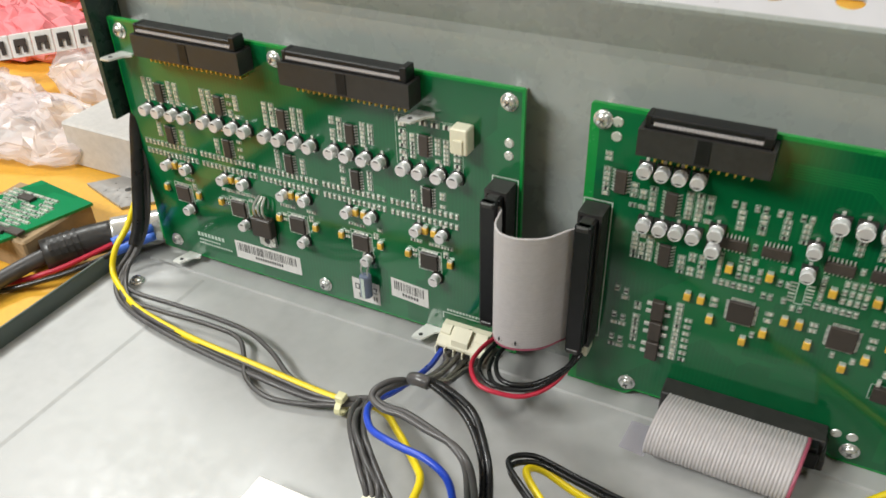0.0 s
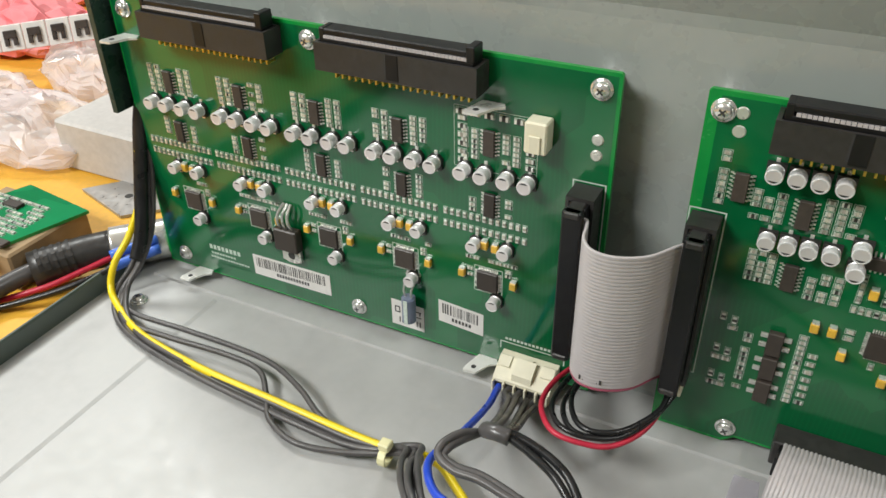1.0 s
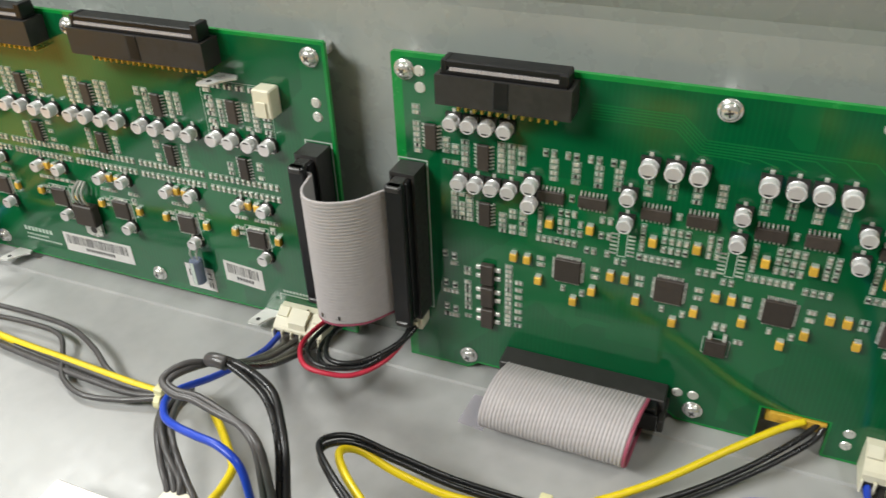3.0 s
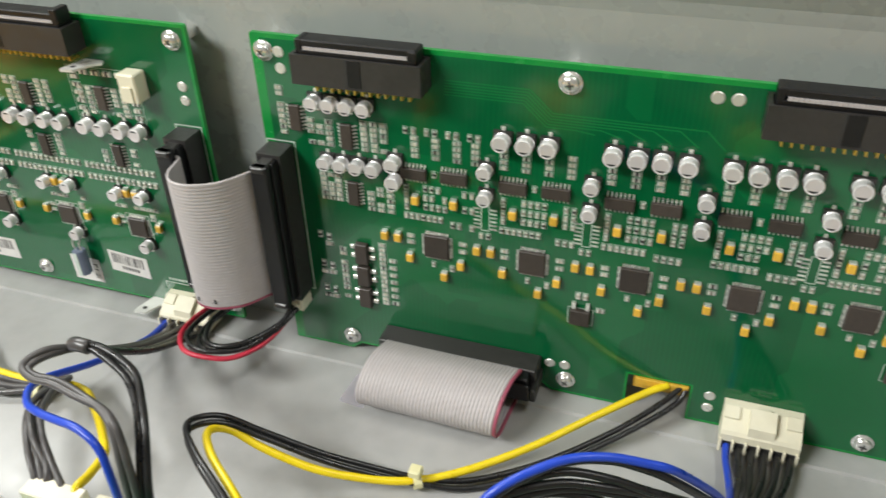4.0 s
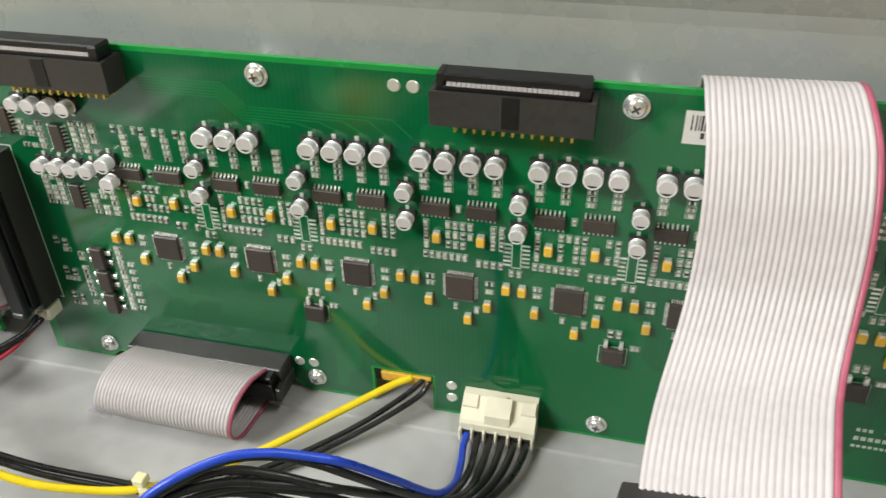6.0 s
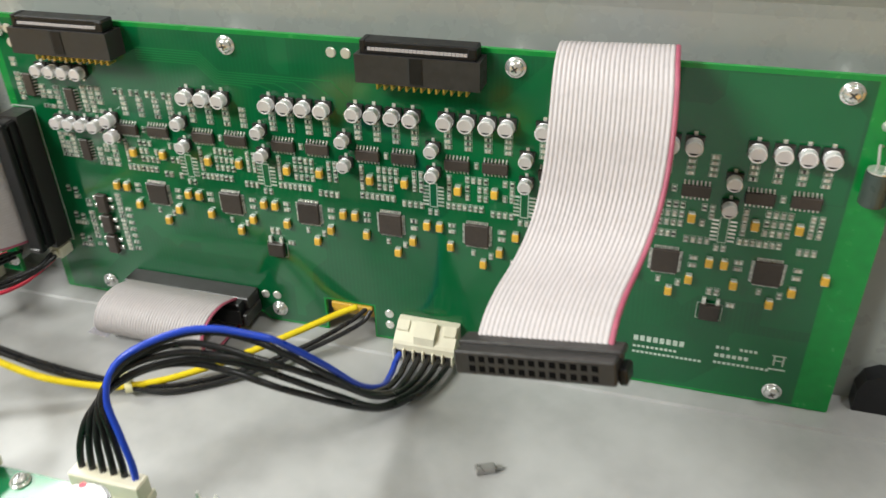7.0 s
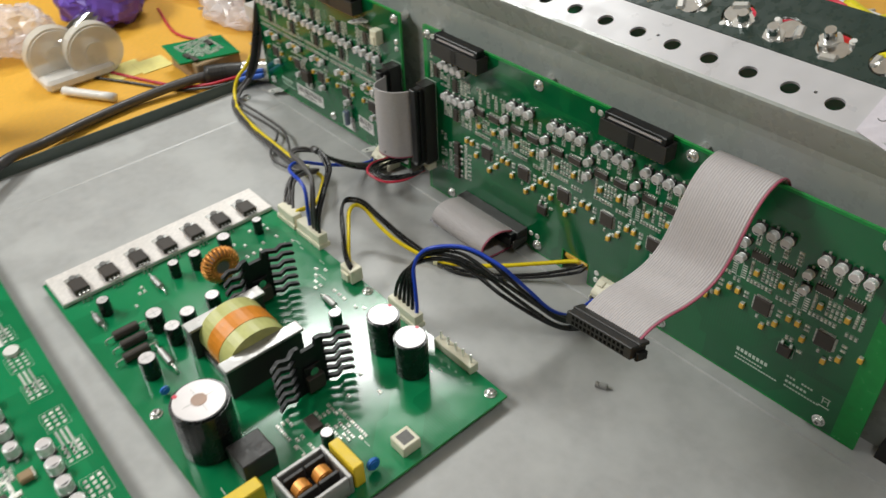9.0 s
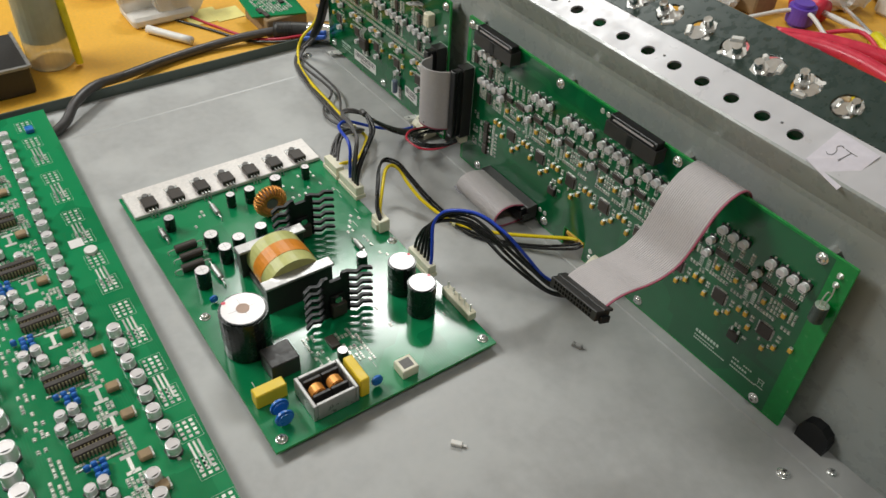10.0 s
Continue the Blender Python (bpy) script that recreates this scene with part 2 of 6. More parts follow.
def cyl(bm, x, y, z, r, h, axis="Z", seg=20, r2=None, bevel=0.0):
    made = bmesh.ops.create_cone(bm, cap_ends=True, segments=seg, radius1=r, radius2=r if r2 is None else r2, depth=h)["verts"]
    if bevel:
        rims = [e for e in {e for v in made for e in v.link_edges} if abs(e.verts[0].co.z - e.verts[1].co.z) < 1e-6]
        geo = bmesh.ops.bevel(bm, geom=rims, offset=bevel, segments=2, affect="EDGES")
        made = list({v for f in geo["faces"] for v in f.verts} | {v for v in made if v.is_valid})
    turn = {"Z": Matrix(), "Y": Matrix.Rotation(radians(90), 4, "X"), "X": Matrix.Rotation(radians(90), 4, "Y")}[axis]
    bmesh.ops.transform(bm, matrix=Matrix.Translation((x, y, z)) @ turn, verts=made)
    return bm


def one_cyl(*a, **k):
    return cyl(bmesh.new(), *a, **k)


def smooth_path(points, steps=8):
    """A Catmull-Rom line through the points."""
    p = [Vector(q) for q in points]
    p = [2 * p[0] - p[1]] + p + [2 * p[-1] - p[-2]]
    out = []
    for i in range(1, len(p) - 2):
        for s in range(steps):
            t = s / steps
            a, b, c, d = p[i - 1:i + 3]
            out.append(0.5 * ((2 * b) + (c - a) * t + (2 * a - 5 * b + 4 * c - d) * t * t + (3 * b - a - 3 * c + d) * t ** 3))
    return out + [p[-2]]


def tube(points, r, seg=10, steps=8, bm=None):
    """A round wire along a smooth line through the points."""
    bm = bm or bmesh.new()
    line = smooth_path(points, steps)
    side = None
    rings = []
    for i, q in enumerate(line):
        d = (line[min(i + 1, len(line) - 1)] - line[max(i - 1, 0)]).normalized()
        if side is None:
            side = d.cross(Vector((0.3, 0.2, 0.93))).normalized()
        side = (side - d * side.dot(d)).normalized()
        up = d.cross(side)
        rings.append([bm.verts.new(q + r * (math.cos(a) * side + math.sin(a) * up)) for a in (2 * math.pi * k / seg for k in range(seg))])
    for a, b in zip(rings, rings[1:]):
        for k in range(seg):
            bm.faces.new((a[k], a[(k + 1) % seg], b[(k + 1) % seg], b[k]))
    bm.faces.new(rings[0][::-1])
    bm.faces.new(rings[-1])
    return bm


def prism(outline, axis, lo, hi, bm=None):
    """A flat outline pushed from lo to hi along an axis. The outline's pairs are the two other axes in order."""
    bm = bm or bmesh.new()

    def at(p, h):
        return {"Y": (p[0], h, p[1]), "Z": (p[0], p[1], h), "X": (h, p[0], p[1])}[axis]
    low = [bm.verts.new(at(p, lo)) for p in outline]
    top = [bm.verts.new(at(p, hi)) for p in outline]
    bm.faces.new(low)
    bm.faces.new(top[::-1])
    for i in range(len(outline)):
        j = (i + 1) % len(outline)
        bm.faces.new((low[j], low[i], top[i], top[j]))
    bmesh.ops.recalc_face_normals(bm, faces=bm.faces)
    return bm


def ribbon_sheet(line, across, count, pitch, material, name, parent, first=0, last=None, groove=0.16):
    """A flat cable of round conductors side by side: line is its middle, across the way of its width at each end."""
    bm = bmesh.new()
    last = count if last is None else last
    pts = smooth_path(line, 7)
    rows = []
    for i, q in enumerate(pts):
        f = i / (len(pts) - 1)
        w = (Vector(across[0]).lerp(Vector(across[1]), f)).normalized()
        d = (pts[min(i + 1, len(pts) - 1)] - pts[max(i - 1, 0)]).normalized()
        nrm = d.cross(w).normalized()
        ring = []
        prof = []
        for c in range(first, last):
            for s, h in ((0.0, groove), (0.16, 0.5 - (0.5 - groove) * 0.36), (0.5, 0.5), (0.84, 0.5 - (0.5 - groove) * 0.36)):
                prof.append(((c + s - count / 2) * pitch, h))
        prof.append(((last - count / 2) * pitch, groove))
        for u, h in prof:
            ring.append(bm.verts.new(q + w * u + nrm * h))
        for u, h in prof[::-1]:
            ring.append(bm.verts.new(q + w * u - nrm * h))
        rows.append(ring)
    n = len(rows[0])
    for a, b in zip(rows, rows[1:]):
        for k in range(n):
            bm.faces.new((a[k], a[(k + 1) % n], b[(k + 1) % n], b[k]))
    bm.faces.new(rows[0][::-1])
    bm.faces.new(rows[-1])
    return part(name, bm, material, parent, smooth=True)


def crumple(bm, amount, scale, seed=0.0):
    for v in bm.verts:
        k = noise.noise_vector(v.co * scale + Vector((seed, seed * 1.7, 3.1)))
        v.co += Vector(k) * amount
    return bm


def sheet_with_holes(outline, holes, thick, frame_of):
    """A plate with round openings: flat outline, holes as (u, v, r); frame_of turns (u, v, depth) into a place."""
    bm = bmesh.new()
    edges, walls = [], []
    loops = [outline] + [[(u + r * math.cos(2 * math.pi * k / 20), v + r * math.sin(2 * math.pi * k / 20)) for k in range(20)] for u, v, r in holes]
    for depth in (0.0, thick):
        edges = []
        for lp in loops:
            vs = [bm.verts.new((p[0], p[1], depth)) for p in lp]
            for i in range(len(vs)):
                edges.append(bm.edges.new((vs[i], vs[(i + 1) % len(vs)])))
            walls.append(vs)
        bmesh.ops.triangle_fill(bm, edges=edges, use_beauty=True)
    half = len(loops)
    for a, b in zip(walls[:half], walls[half:]):
        for i in range(len(a)):
            j = (i + 1) % len(a)
            bm.faces.new((a[i], a[j], b[j], b[i]))
    bmesh.ops.recalc_face_normals(bm, faces=bm.faces)
    for v in bm.verts:
        v.co = frame_of(*v.co)
    return bm


# ---- the room and bench ----
def structure(name, bm, material, label):
    return tagged(part(name, bm, material), label, "structure", kind="structure")


structure("room_floor", one_box(-2600, 2600, -2600, 2600, -800, -780), ROOM, "plain grey workshop floor under the bench")
structure("room_ceiling", one_box(-2600, 2600, -2600, 2600, 1900, 1920), CREAMWALL, "plain white workshop ceiling")
structure("wall_north", one_box(-2600, 2600, 2600, 2640, -780, 1900), ROOM, "plain pale workshop wall")
structure("wall_south", one_box(-2600, 2600, -2640, -2600, -780, 1900), ROOM, "plain pale workshop wall")
structure("wall_west", one_box(-2640, -2600, -2600, 2600, -780, 1900), ROOM, "plain pale workshop wall")
structure("wall_east", one_box(2600, 2640, -2600, 2600, -780, 1900), ROOM, "plain pale workshop wall")
bench = thing("workbench", "workbench covered with a bright yellow mat", "workbench")
part("bench_top", one_box(-1000, 900, -900, 1000, -33, -3, 2), DESK, bench, "worn yellow mat")
for lx in (-960, 860):
    for ly in (-860, 960):
        part("leg", one_box(lx - 25, lx + 25, ly - 25, ly + 25, -780, -33), FERRITE, bench)

# ---- the chassis ----
chassis = thing("mixer_chassis", "open grey steel mixer chassis lying on the yellow bench", "chassis")
part("base_pan", one_box(-238, 392, -430, 12.5, -2.6, 0), STEEL, chassis, "smudged light grey base sheet")
part("side_lip", prism([(-239.5, -2.6), (-238, -2.6), (-238, 8.6), (-238.6, 9.6), (-239.5, 9.6)], "Y", -430, 0), LIP, chassis, "dark green folded lip")
part("side_flange", prism([(-238, 0.02), (-188.8, 0.02), (-190.6, 0.5), (-238, 0.5)], "Y", -430, -12), STEEL, chassis, "folded overlap beside the lip")
part("front_flange", prism([(-9, 0.02), (-8.4, 1.0), (10.9, 1.2), (10.9, 0.02)], "X", -228, 392), STEEL, chassis, "folded seam along the wall")
part("rear_wall", prism([(11, 0), (11, 137), (10.4, 141), (4.6, 156.0), (4.2, 157.6), (5.2, 158.8), (6.2, 157.4), (12, 141.5), (12.6, 137), (12.6, 0)], "X", -228, 400), WALL, chassis, "grey-green enamelled upright wall")
LEDGE_HOLES = [(252 - 20.8 * k, 11.0, 4.2) for k in range(23)] + [(241.8 - 83.2 * k, 13.5, 0.9) for k in range(6)]
TILT_Y, TILT_Z = 0.957, 0.29
part("ledge", sheet_with_holes([(-228, 0), (400, 0), (400, 28.5), (-228, 28.5)], LEDGE_HOLES, 1.3,
     lambda u, v, d: (u, 5.2 + v * TILT_Y + d * TILT_Z, 158.8 + v * TILT_Z - d * TILT_Y)), LEDGE, chassis, "light grey ledge with a row of round holes")
JACKS = [(258 - 24.6 * k, 13.0, 8.2) for k in range(20)]
part("rear_panel", sheet_with_holes([(-228, 0), (400, 0), (400, 36), (-228, 36)], JACKS, 1.6,
     lambda u, v, d: (u, 33.0 + v * 0.9 + d * 0.436, 167.2 + v * 0.436 - d * 0.9)), DARKWALL, chassis, "dark panel with large round openings")
# added sheet, dark so that the ledge holes look into shade
part("shade_shelf", prism([(14, 144.4), (50, 144.4), (50, 146), (14, 146)], "X", -228, 400), DARKWALL, chassis, "added dark sheet standing in for the shaded interior under the ledge")
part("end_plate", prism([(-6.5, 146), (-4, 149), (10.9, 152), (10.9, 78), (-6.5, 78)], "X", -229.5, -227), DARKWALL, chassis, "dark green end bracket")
# the plate's dark colour stands in for shade at the wall's right end
part("end_wall", prism([(-70, 0), (10.9, 0), (10.9, 156), (-2, 156), (-20, 60), (-70, 20)], "X", 390, 391.6), DARKWALL, chassis, "end plate coloured dark for the shade at the right end")
part("wall_slot", prism([(324.5, 0.1), (343, 0.1), (343.4, 10), (341.5, 15), (336.5, 18), (331, 18), (326.5, 15.4), (324.5, 10)], "Y", 4.0, 10.9), BLACK, chassis, "black rubber block in a cut-out")


def lathe(profile, size, seg=20):
    """A turned shape about y, growing towards -y; profile as (radius, height)."""
    bm = bmesh.new()
    rings = []
    for r, h in profile:
        if r:
            rings.append([bm.verts.new((r * size * math.cos(2 * math.pi * k / seg), -h * size, r * size * math.sin(2 * math.pi * k / seg))) for k in range(seg)])
        else:
            rings.append([bm.verts.new((0, -h * size, 0))] * seg)
    for lo, hi in zip(rings, rings[1:]):
        for k in range(seg):
            j = (k + 1) % seg
            face = [lo[k], lo[j], hi[j], hi[k]] if hi[0] is not hi[1] else [lo[k], lo[j], hi[0]]
            bm.faces.new(face)
    bmesh.ops.recalc_face_normals(bm, faces=bm.faces)
    return bm


def pan_screw(name, place, parent, axis="Y", size=0.8):
    """A pan-head screw on a washer with a crossed recess, its head along -y (or up)."""
    key = ("screw", size)
    if key not in SHARED:
        bm = lathe([(4.3, 0.0), (4.3, 0.55), (4.1, 0.7), (3.3, 0.72), (3.3, 1.5), (3.05, 2.1), (2.5, 2.65), (1.6, 3.0), (0.0, 3.12)], size)
        a = part("pattern", bm, STEELM, smooth=True)
        bm = bmesh.new()
        box(bm, -1.5 * size, 1.5 * size, -3.24 * size, -2.2 * size, -0.3 * size, 0.3 * size)
        box(bm, -0.3 * size, 0.3 * size, -3.26 * size, -2.2 * size, -1.5 * size, 1.5 * size)
        b = part("pattern", bm, INK)
        SHARED[key] = (a.data, b.data)
        bpy.data.objects.remove(a), bpy.data.objects.remove(b)
    ob = again(name, SHARED[key][0], place, parent, random.uniform(0, 90))
    if axis == "Z":
        ob.matrix_basis = Matrix.Translation([c * MM for c in place]) @ Matrix.Rotation(radians(-90), 4, "X") @ Matrix.Rotation(random.uniform(0, 1.5), 4, "Y")
    again("cross_recess", SHARED[key][1], (0, 0, 0), ob)
    return ob


SHARED = {}


def shared(key, make, material, smooth=False):
    if key not in SHARED:
        ob = part("pattern", make(), material, smooth=smooth)
        SHARED[key] = ob.data
        bpy.data.objects.remove(ob)
    return SHARED[key]


for sx, sy, sz in ((-219, -27, 0.55), (353, 0, 0.1), (338, -23, 0.1)):
    pan_screw("screw", (sx, sy, sz), chassis, "Z", 0.9)


# ---- parts that sit on upright boards (outward is -y) ----
def can_capacitor(x, z, parent, r=3.2, h=6.2, turn=0.0, up=False, y=0.0):
    """A surface-mount can on its black foot, with the half-moon mark on its top."""
    def foot():
        bm = bmesh.new()
        s = r * 1.06
        return prism([(-s, -s), (s, -s), (s, s * 0.55), (s * 0.55, s), (-s * 0.55, s), (-s, s * 0.55)], "Y", -1.45, -0.05, bm)
    can = shared(("can", r, h), lambda: lathe([(0.96, 1.1 / r), (0.99, 1.25 / r), (0.99, 1.6 / r), (0.86, 1.85 / r), (0.86, 2.15 / r), (1.0, 2.4 / r), (1.0, (h - 0.3) / r), (0.96, (h - 0.08) / r), (0.9, h / r), (0.8, h / r), (0.77, (h - 0.14) / r), (0.0, (h - 0.14) / r)], r, 24), ALU)
    top = shared(("top", r, h), lambda: one_cyl(0, -h + 0.1, 0, r * 0.76, 0.06, "Y", 20), ALUTOP)
    ft = shared(("foot", r), foot, BLACKMATT)
    mk = shared(("mark", r, h), lambda: prism([(r * 0.74 * math.cos(a), r * 0.74 * math.sin(a)) for a in [radians(42 + 9.6 * k) for k in range(11)]], "Y", -h + 0.03, -h + 0.06), INK)
    lead = shared(("lead", r), lambda: box(box(bmesh.new(), -r * 0.22, r * 0.22, -0.35, -0.02, r * 1.0, r * 1.55), -r * 0.22, r * 0.22, -0.35, -0.02, -r * 1.55, -r), TIN)
    place = (x, y, z) if not up else (x, z, y)
    ob = again("electrolytic_capacitor", can, place, parent, turn)
    if up:
        ob.matrix_basis = Matrix.Translation([c * MM for c in place]) @ Matrix.Rotation(radians(-90), 4, "X") @ Matrix.Rotation(radians(turn), 4, "Y")
    again("foot", ft, (0, 0, 0), ob)
    again("top", top, (0, 0, 0), ob)
    again("polarity_mark", mk, (0, 0, 0), ob)
    again("lead", lead, (0, 0, 0), ob)
    return ob


def soic(x, z, parent, n=7, turn=0.0):
    """A small-outline chip with two rows of gull-wing legs, lying along x."""
    w = n * 1.27
    body = shared(("soic", n), lambda: box(bmesh.new(), -w / 2, w / 2, -1.7, -0.25, -2.0, 2.0, 0.25), IC)

    def legs():
        bm = bmesh.new()
        for k in range(n):
            u = (k - (n - 1) / 2) * 1.27
            for s in (-1, 1):
                box(bm, u - 0.22, u + 0.22, -0.95, -0.75, s * 1.95, s * 2.6)
                box(bm, u - 0.22, u + 0.22, -0.9, -0.1, s * 2.5, s * 2.7)
                box(bm, u - 0.26, u + 0.26, -0.28, -0.05, s * 2.5, s * 3.4)
        return bm
    ob = again("chip", body, (x, 0, z), parent, turn)
    again("lead_frame", shared(("soic_legs", n), legs, TIN), (0, 0, 0), ob)
    return ob


def qfp(x, z, parent, s=9.0, n=12):
    body = shared(("qfp", s), lambda: box(bmesh.new(), -s / 2, s / 2, -1.6, -0.2, -s / 2, s / 2, 0.3), IC)

    def legs():
        bm = bmesh.new()
        p = s * 0.86 / (n - 1)
        for k in range(n):
            u = (k - (n - 1) / 2) * p
            for g in (-1, 1):
                box(bm, u - 0.2, u + 0.2, -0.7, -0.05, g * (s / 2 - 0.05), g * (s / 2 + 0.45))
                box(bm, u - 0.2, u + 0.2, -0.26, -0.05, g * (s / 2 + 0.4), g * (s / 2 + 1.05))
                box(bm, g * (s / 2 - 0.05), g * (s / 2 + 0.45), -0.7, -0.05, u - 0.2, u + 0.2)
                box(bm, g * (s / 2 + 0.4), g * (s / 2 + 1.05), -0.26, -0.05, u - 0.2, u + 0.2)
        return bm
    ob = again("square_chip", body, (x, 0, z), parent)
    again("lead_frame", shared(("qfp_legs", s), legs, TIN), (0, 0, 0), ob)
    return ob


def tantalum(x, z, parent, turn=0.0):
    body = shared("tant", lambda: box(bmesh.new(), -1.2, 1.2, -2.0, -0.2, -1.5, 1.5, 0.25), TANT)
    ends = shared("tant_end", lambda: box(box(bmesh.new(), -1.0, 1.0, -1.6, -0.05, 1.45, 2.1), -1.0, 1.0, -1.2, -0.05, -2.0, -1.45), TIN)
    ob = again("tantalum_capacitor", body, (x, 0, z), parent, turn)
    again("end_cap", ends, (0, 0, 0), ob)
    return ob


class Chips:
    """Tiny chip resistors and capacitors with their solder ends and printed outlines: the first few hundred as pieces, the rest joined."""

    def __init__(self, flat=False, level=0.0, singles=0, stretch=(-999, 999)):
        self.v = {k: ([], []) for k in ("chip_component", "dark_chip_component", "solder_end", "printed_outline")}
        self.flat, self.level, self.singles, self.stretch, self.one = flat, level, singles, stretch, []

    def _box(self, key, x0, x1, h0, h1, z0, z1):
        vs, fs = self.v[key]
        b = len(vs)
        for h in (h0, h1):
            for x, z in ((x0, z0), (x1, z0), (x1, z1), (x0, z1)):
                vs.append((x * MM, z * MM, (self.level + h) * MM) if self.flat else (x * MM, -h * MM, z * MM))
        fs.append((b + 4, b + 5, b + 6, b + 7))
        for i in range(4):
            j = (i + 1) % 4
            fs.append((b + i, b + j, b + 4 + j, b + 4 + i))

    def chip(self, x, z, tall=False, dark=False, s=1.0, outline=True):
        a, c = 1.0 * s, 0.62 * s
        key = "dark_chip_component" if dark else "chip_component"
        e = a * 0.5
        if len(self.one) < self.singles and not self.flat and self.stretch[0] < x < self.stretch[1]:
            self.one.append((x, z, tall, dark, round(s, 2)))
        elif tall:
            self._box(key, x - c, x + c, 0.05, 0.62 * s, z - e, z + e)
            self._box("solder_end", x - c, x + c, 0.04, 0.68 * s, z - a * 1.15, z - e)
            self._box("solder_end", x - c, x + c, 0.04, 0.68 * s, z + e, z + a * 1.15)
        else:
            self._box(key, x - e, x + e, 0.05, 0.62 * s, z - c, z + c)
            self._box("solder_end", x - a * 1.15, x - e, 0.04, 0.68 * s, z - c, z + c)
            self._box("solder_end", x + e, x + a * 1.15, 0.04, 0.68 * s, z - c, z + c)
        if outline:
            w, h = (c + 0.35, a + 0.55) if tall else (a + 0.55, c + 0.35)
            self.frame_line(x - w, x + w, z - h, z + h)

    def frame_line(self, x0, x1, z0, z1, t=0.16):
        for q in ((x0, x1, z0, z0 + t), (x0, x1, z1 - t, z1), (x0, x0 + t, z0, z1), (x1 - t, x1, z0, z1)):
            self._box("printed_outline", q[0], q[1], 0.03, 0.06, q[2], q[3])

    def pad(self, x0, x1, z0, z1):
        self._box("solder_end", x0, x1, 0.03, 0.08, z0, z1)

    def block(self, x0, x1, z0, z1, dx=3.4, dz=2.4, tall=False, fill=0.9, dark=0.15, s=1.0):
        nx, nz = max(1, round((x1 - x0) / dx)), max(1, round((z1 - z0) / dz))
        for i in range(nx):
            for j in range(nz):
                if random.random() < fill:
                    self.chip(x0 + (i + 0.5) * (x1 - x0) / nx, z0 + (j + 0.5) * (z1 - z0) / nz, tall, random.random() < dark, s)

    def finish(self, parent):
        for x, z, tall, dark, s in self.one:
            key = ("single_chip", dark, s)
            if key not in SHARED:
                a, c, e = 1.0 * s, 0.62 * s, 0.5 * s
                bm = one_box(-e, e, -0.62 * s, -0.05, -c, c)
                box(box(bm, -a * 1.15, -e, -0.68 * s, -0.04, -c, c), e, a * 1.15, -0.68 * s, -0.04, -c, c)
                ob = part("pattern", bm, CHIPDARK if dark else CHIPONE)
                ob.data.materials.append(TIN)
                for p in ob.data.polygons:
                    p.material_index = 0 if abs(p.center.x) < e * MM * 0.98 else 1
                SHARED[key] = ob.data
                bpy.data.objects.remove(ob)
            again("chip_component", SHARED[key], (x, 0, z), parent, 90 if tall else 0)
        for key, m in (("chip_component", CHIP), ("dark_chip_component", CHIPDARK), ("solder_end", TIN), ("printed_outline", SILKDIM)):
            vs, fs = self.v[key]
            if vs:
                me = bpy.data.meshes.new(key)
                me.from_pydata(vs, [], fs)
                me.materials.append(m)
                ob = new(key, me)
                ob.parent = parent
                ob["kind"] = "stuff"


def substrate(outline, parent, name="substrate", axis="Y", lo=0.0, hi=1.6, face=None):
    ob = part(name, prism(outline, axis, lo, hi), face or PCBLIGHT, parent, "bright green laminate")
    ob.data.materials.append(PCBEDGE)
    k = 1 if axis == "Y" else 2
    for p in ob.data.polygons:
        p.material_index = 0 if abs(p.normal[k]) > 0.5 else 1
    return ob


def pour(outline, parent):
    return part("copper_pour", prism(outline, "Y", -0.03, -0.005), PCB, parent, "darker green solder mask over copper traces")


def box_header(x0, x1, pins, parent):
    """A right-angled box header with its opening up, a plug pushed in, and gilt pins below."""
    body = bmesh.new()
    mid = (x0 + x1) / 2
    box(body, x0, x1, -9.2, -8.2, 113.6, 123)
    box(body, x0, x1, -1.2, -0.2, 113.6, 123)
    box(body, x0, x0 + 1.2, -8.2, -1.2, 113.6, 123)
    box(body, x1 - 1.2, x1, -8.2, -1.2, 113.6, 123)
    box(body, x0 + 1.2, x1 - 1.2, -8.2, -1.2, 113.6, 115.2)
    ob = part("box_header", body, BLACKMATT, parent, "black boxed pin header")
    part("key_tab", one_box(mid - 2.2, mid + 2.2, -9.45, -9.22, 114.4, 123, 0.1), BLACK, ob)
    part("key_groove", one_box(mid - 2.9, mid - 2.2, -9.3, -9.21, 114.2, 123), INK, ob)
    plug = bmesh.new()
    box(plug, x0 + 1.6, x1 - 1.6, -7.8, -1.6, 116, 124.2, 0.3)
    box(plug, x0 + 1.6, x1 - 1.6, -7.6, -1.0, 125.1, 127.2, 0.4)
    box(plug, x0 + 1.6, x0 + 3.6, -7.8, -1.6, 123.5, 127.4, 0.3)
    box(plug, x1 - 4.2, x1 - 1.4, -8.0, -1.6, 123.5, 128.8 if x0 < 0 else 126.8, 0.3)
    part("plug", plug, BLACK, ob, "black plug pushed into the header")
    cut = bmesh.new()
    n = pins * 2
    for k in range(n):
        u = mid + (k - (n - 1) / 2) * 1.27
        box(cut, u - 0.55, u + 0.55, -7.95, -6.9, 124.2, 125.1)
    part("cut_ribbon_end", cut, RIBBON, ob, "pale cut edge of flat cable")
    pin = shared("pin", lambda: box(box(bmesh.new(), -0.32, 0.32, -4.6, -3.9, -1.4, 2.0), -0.32, 0.32, -4.6, 0, -2.0, -1.4), GOLD)
    for k in range(pins):
        again("pin", pin, (mid + (k - (pins - 1) / 2) * 2.54, 0, 112.0), ob)
    return ob


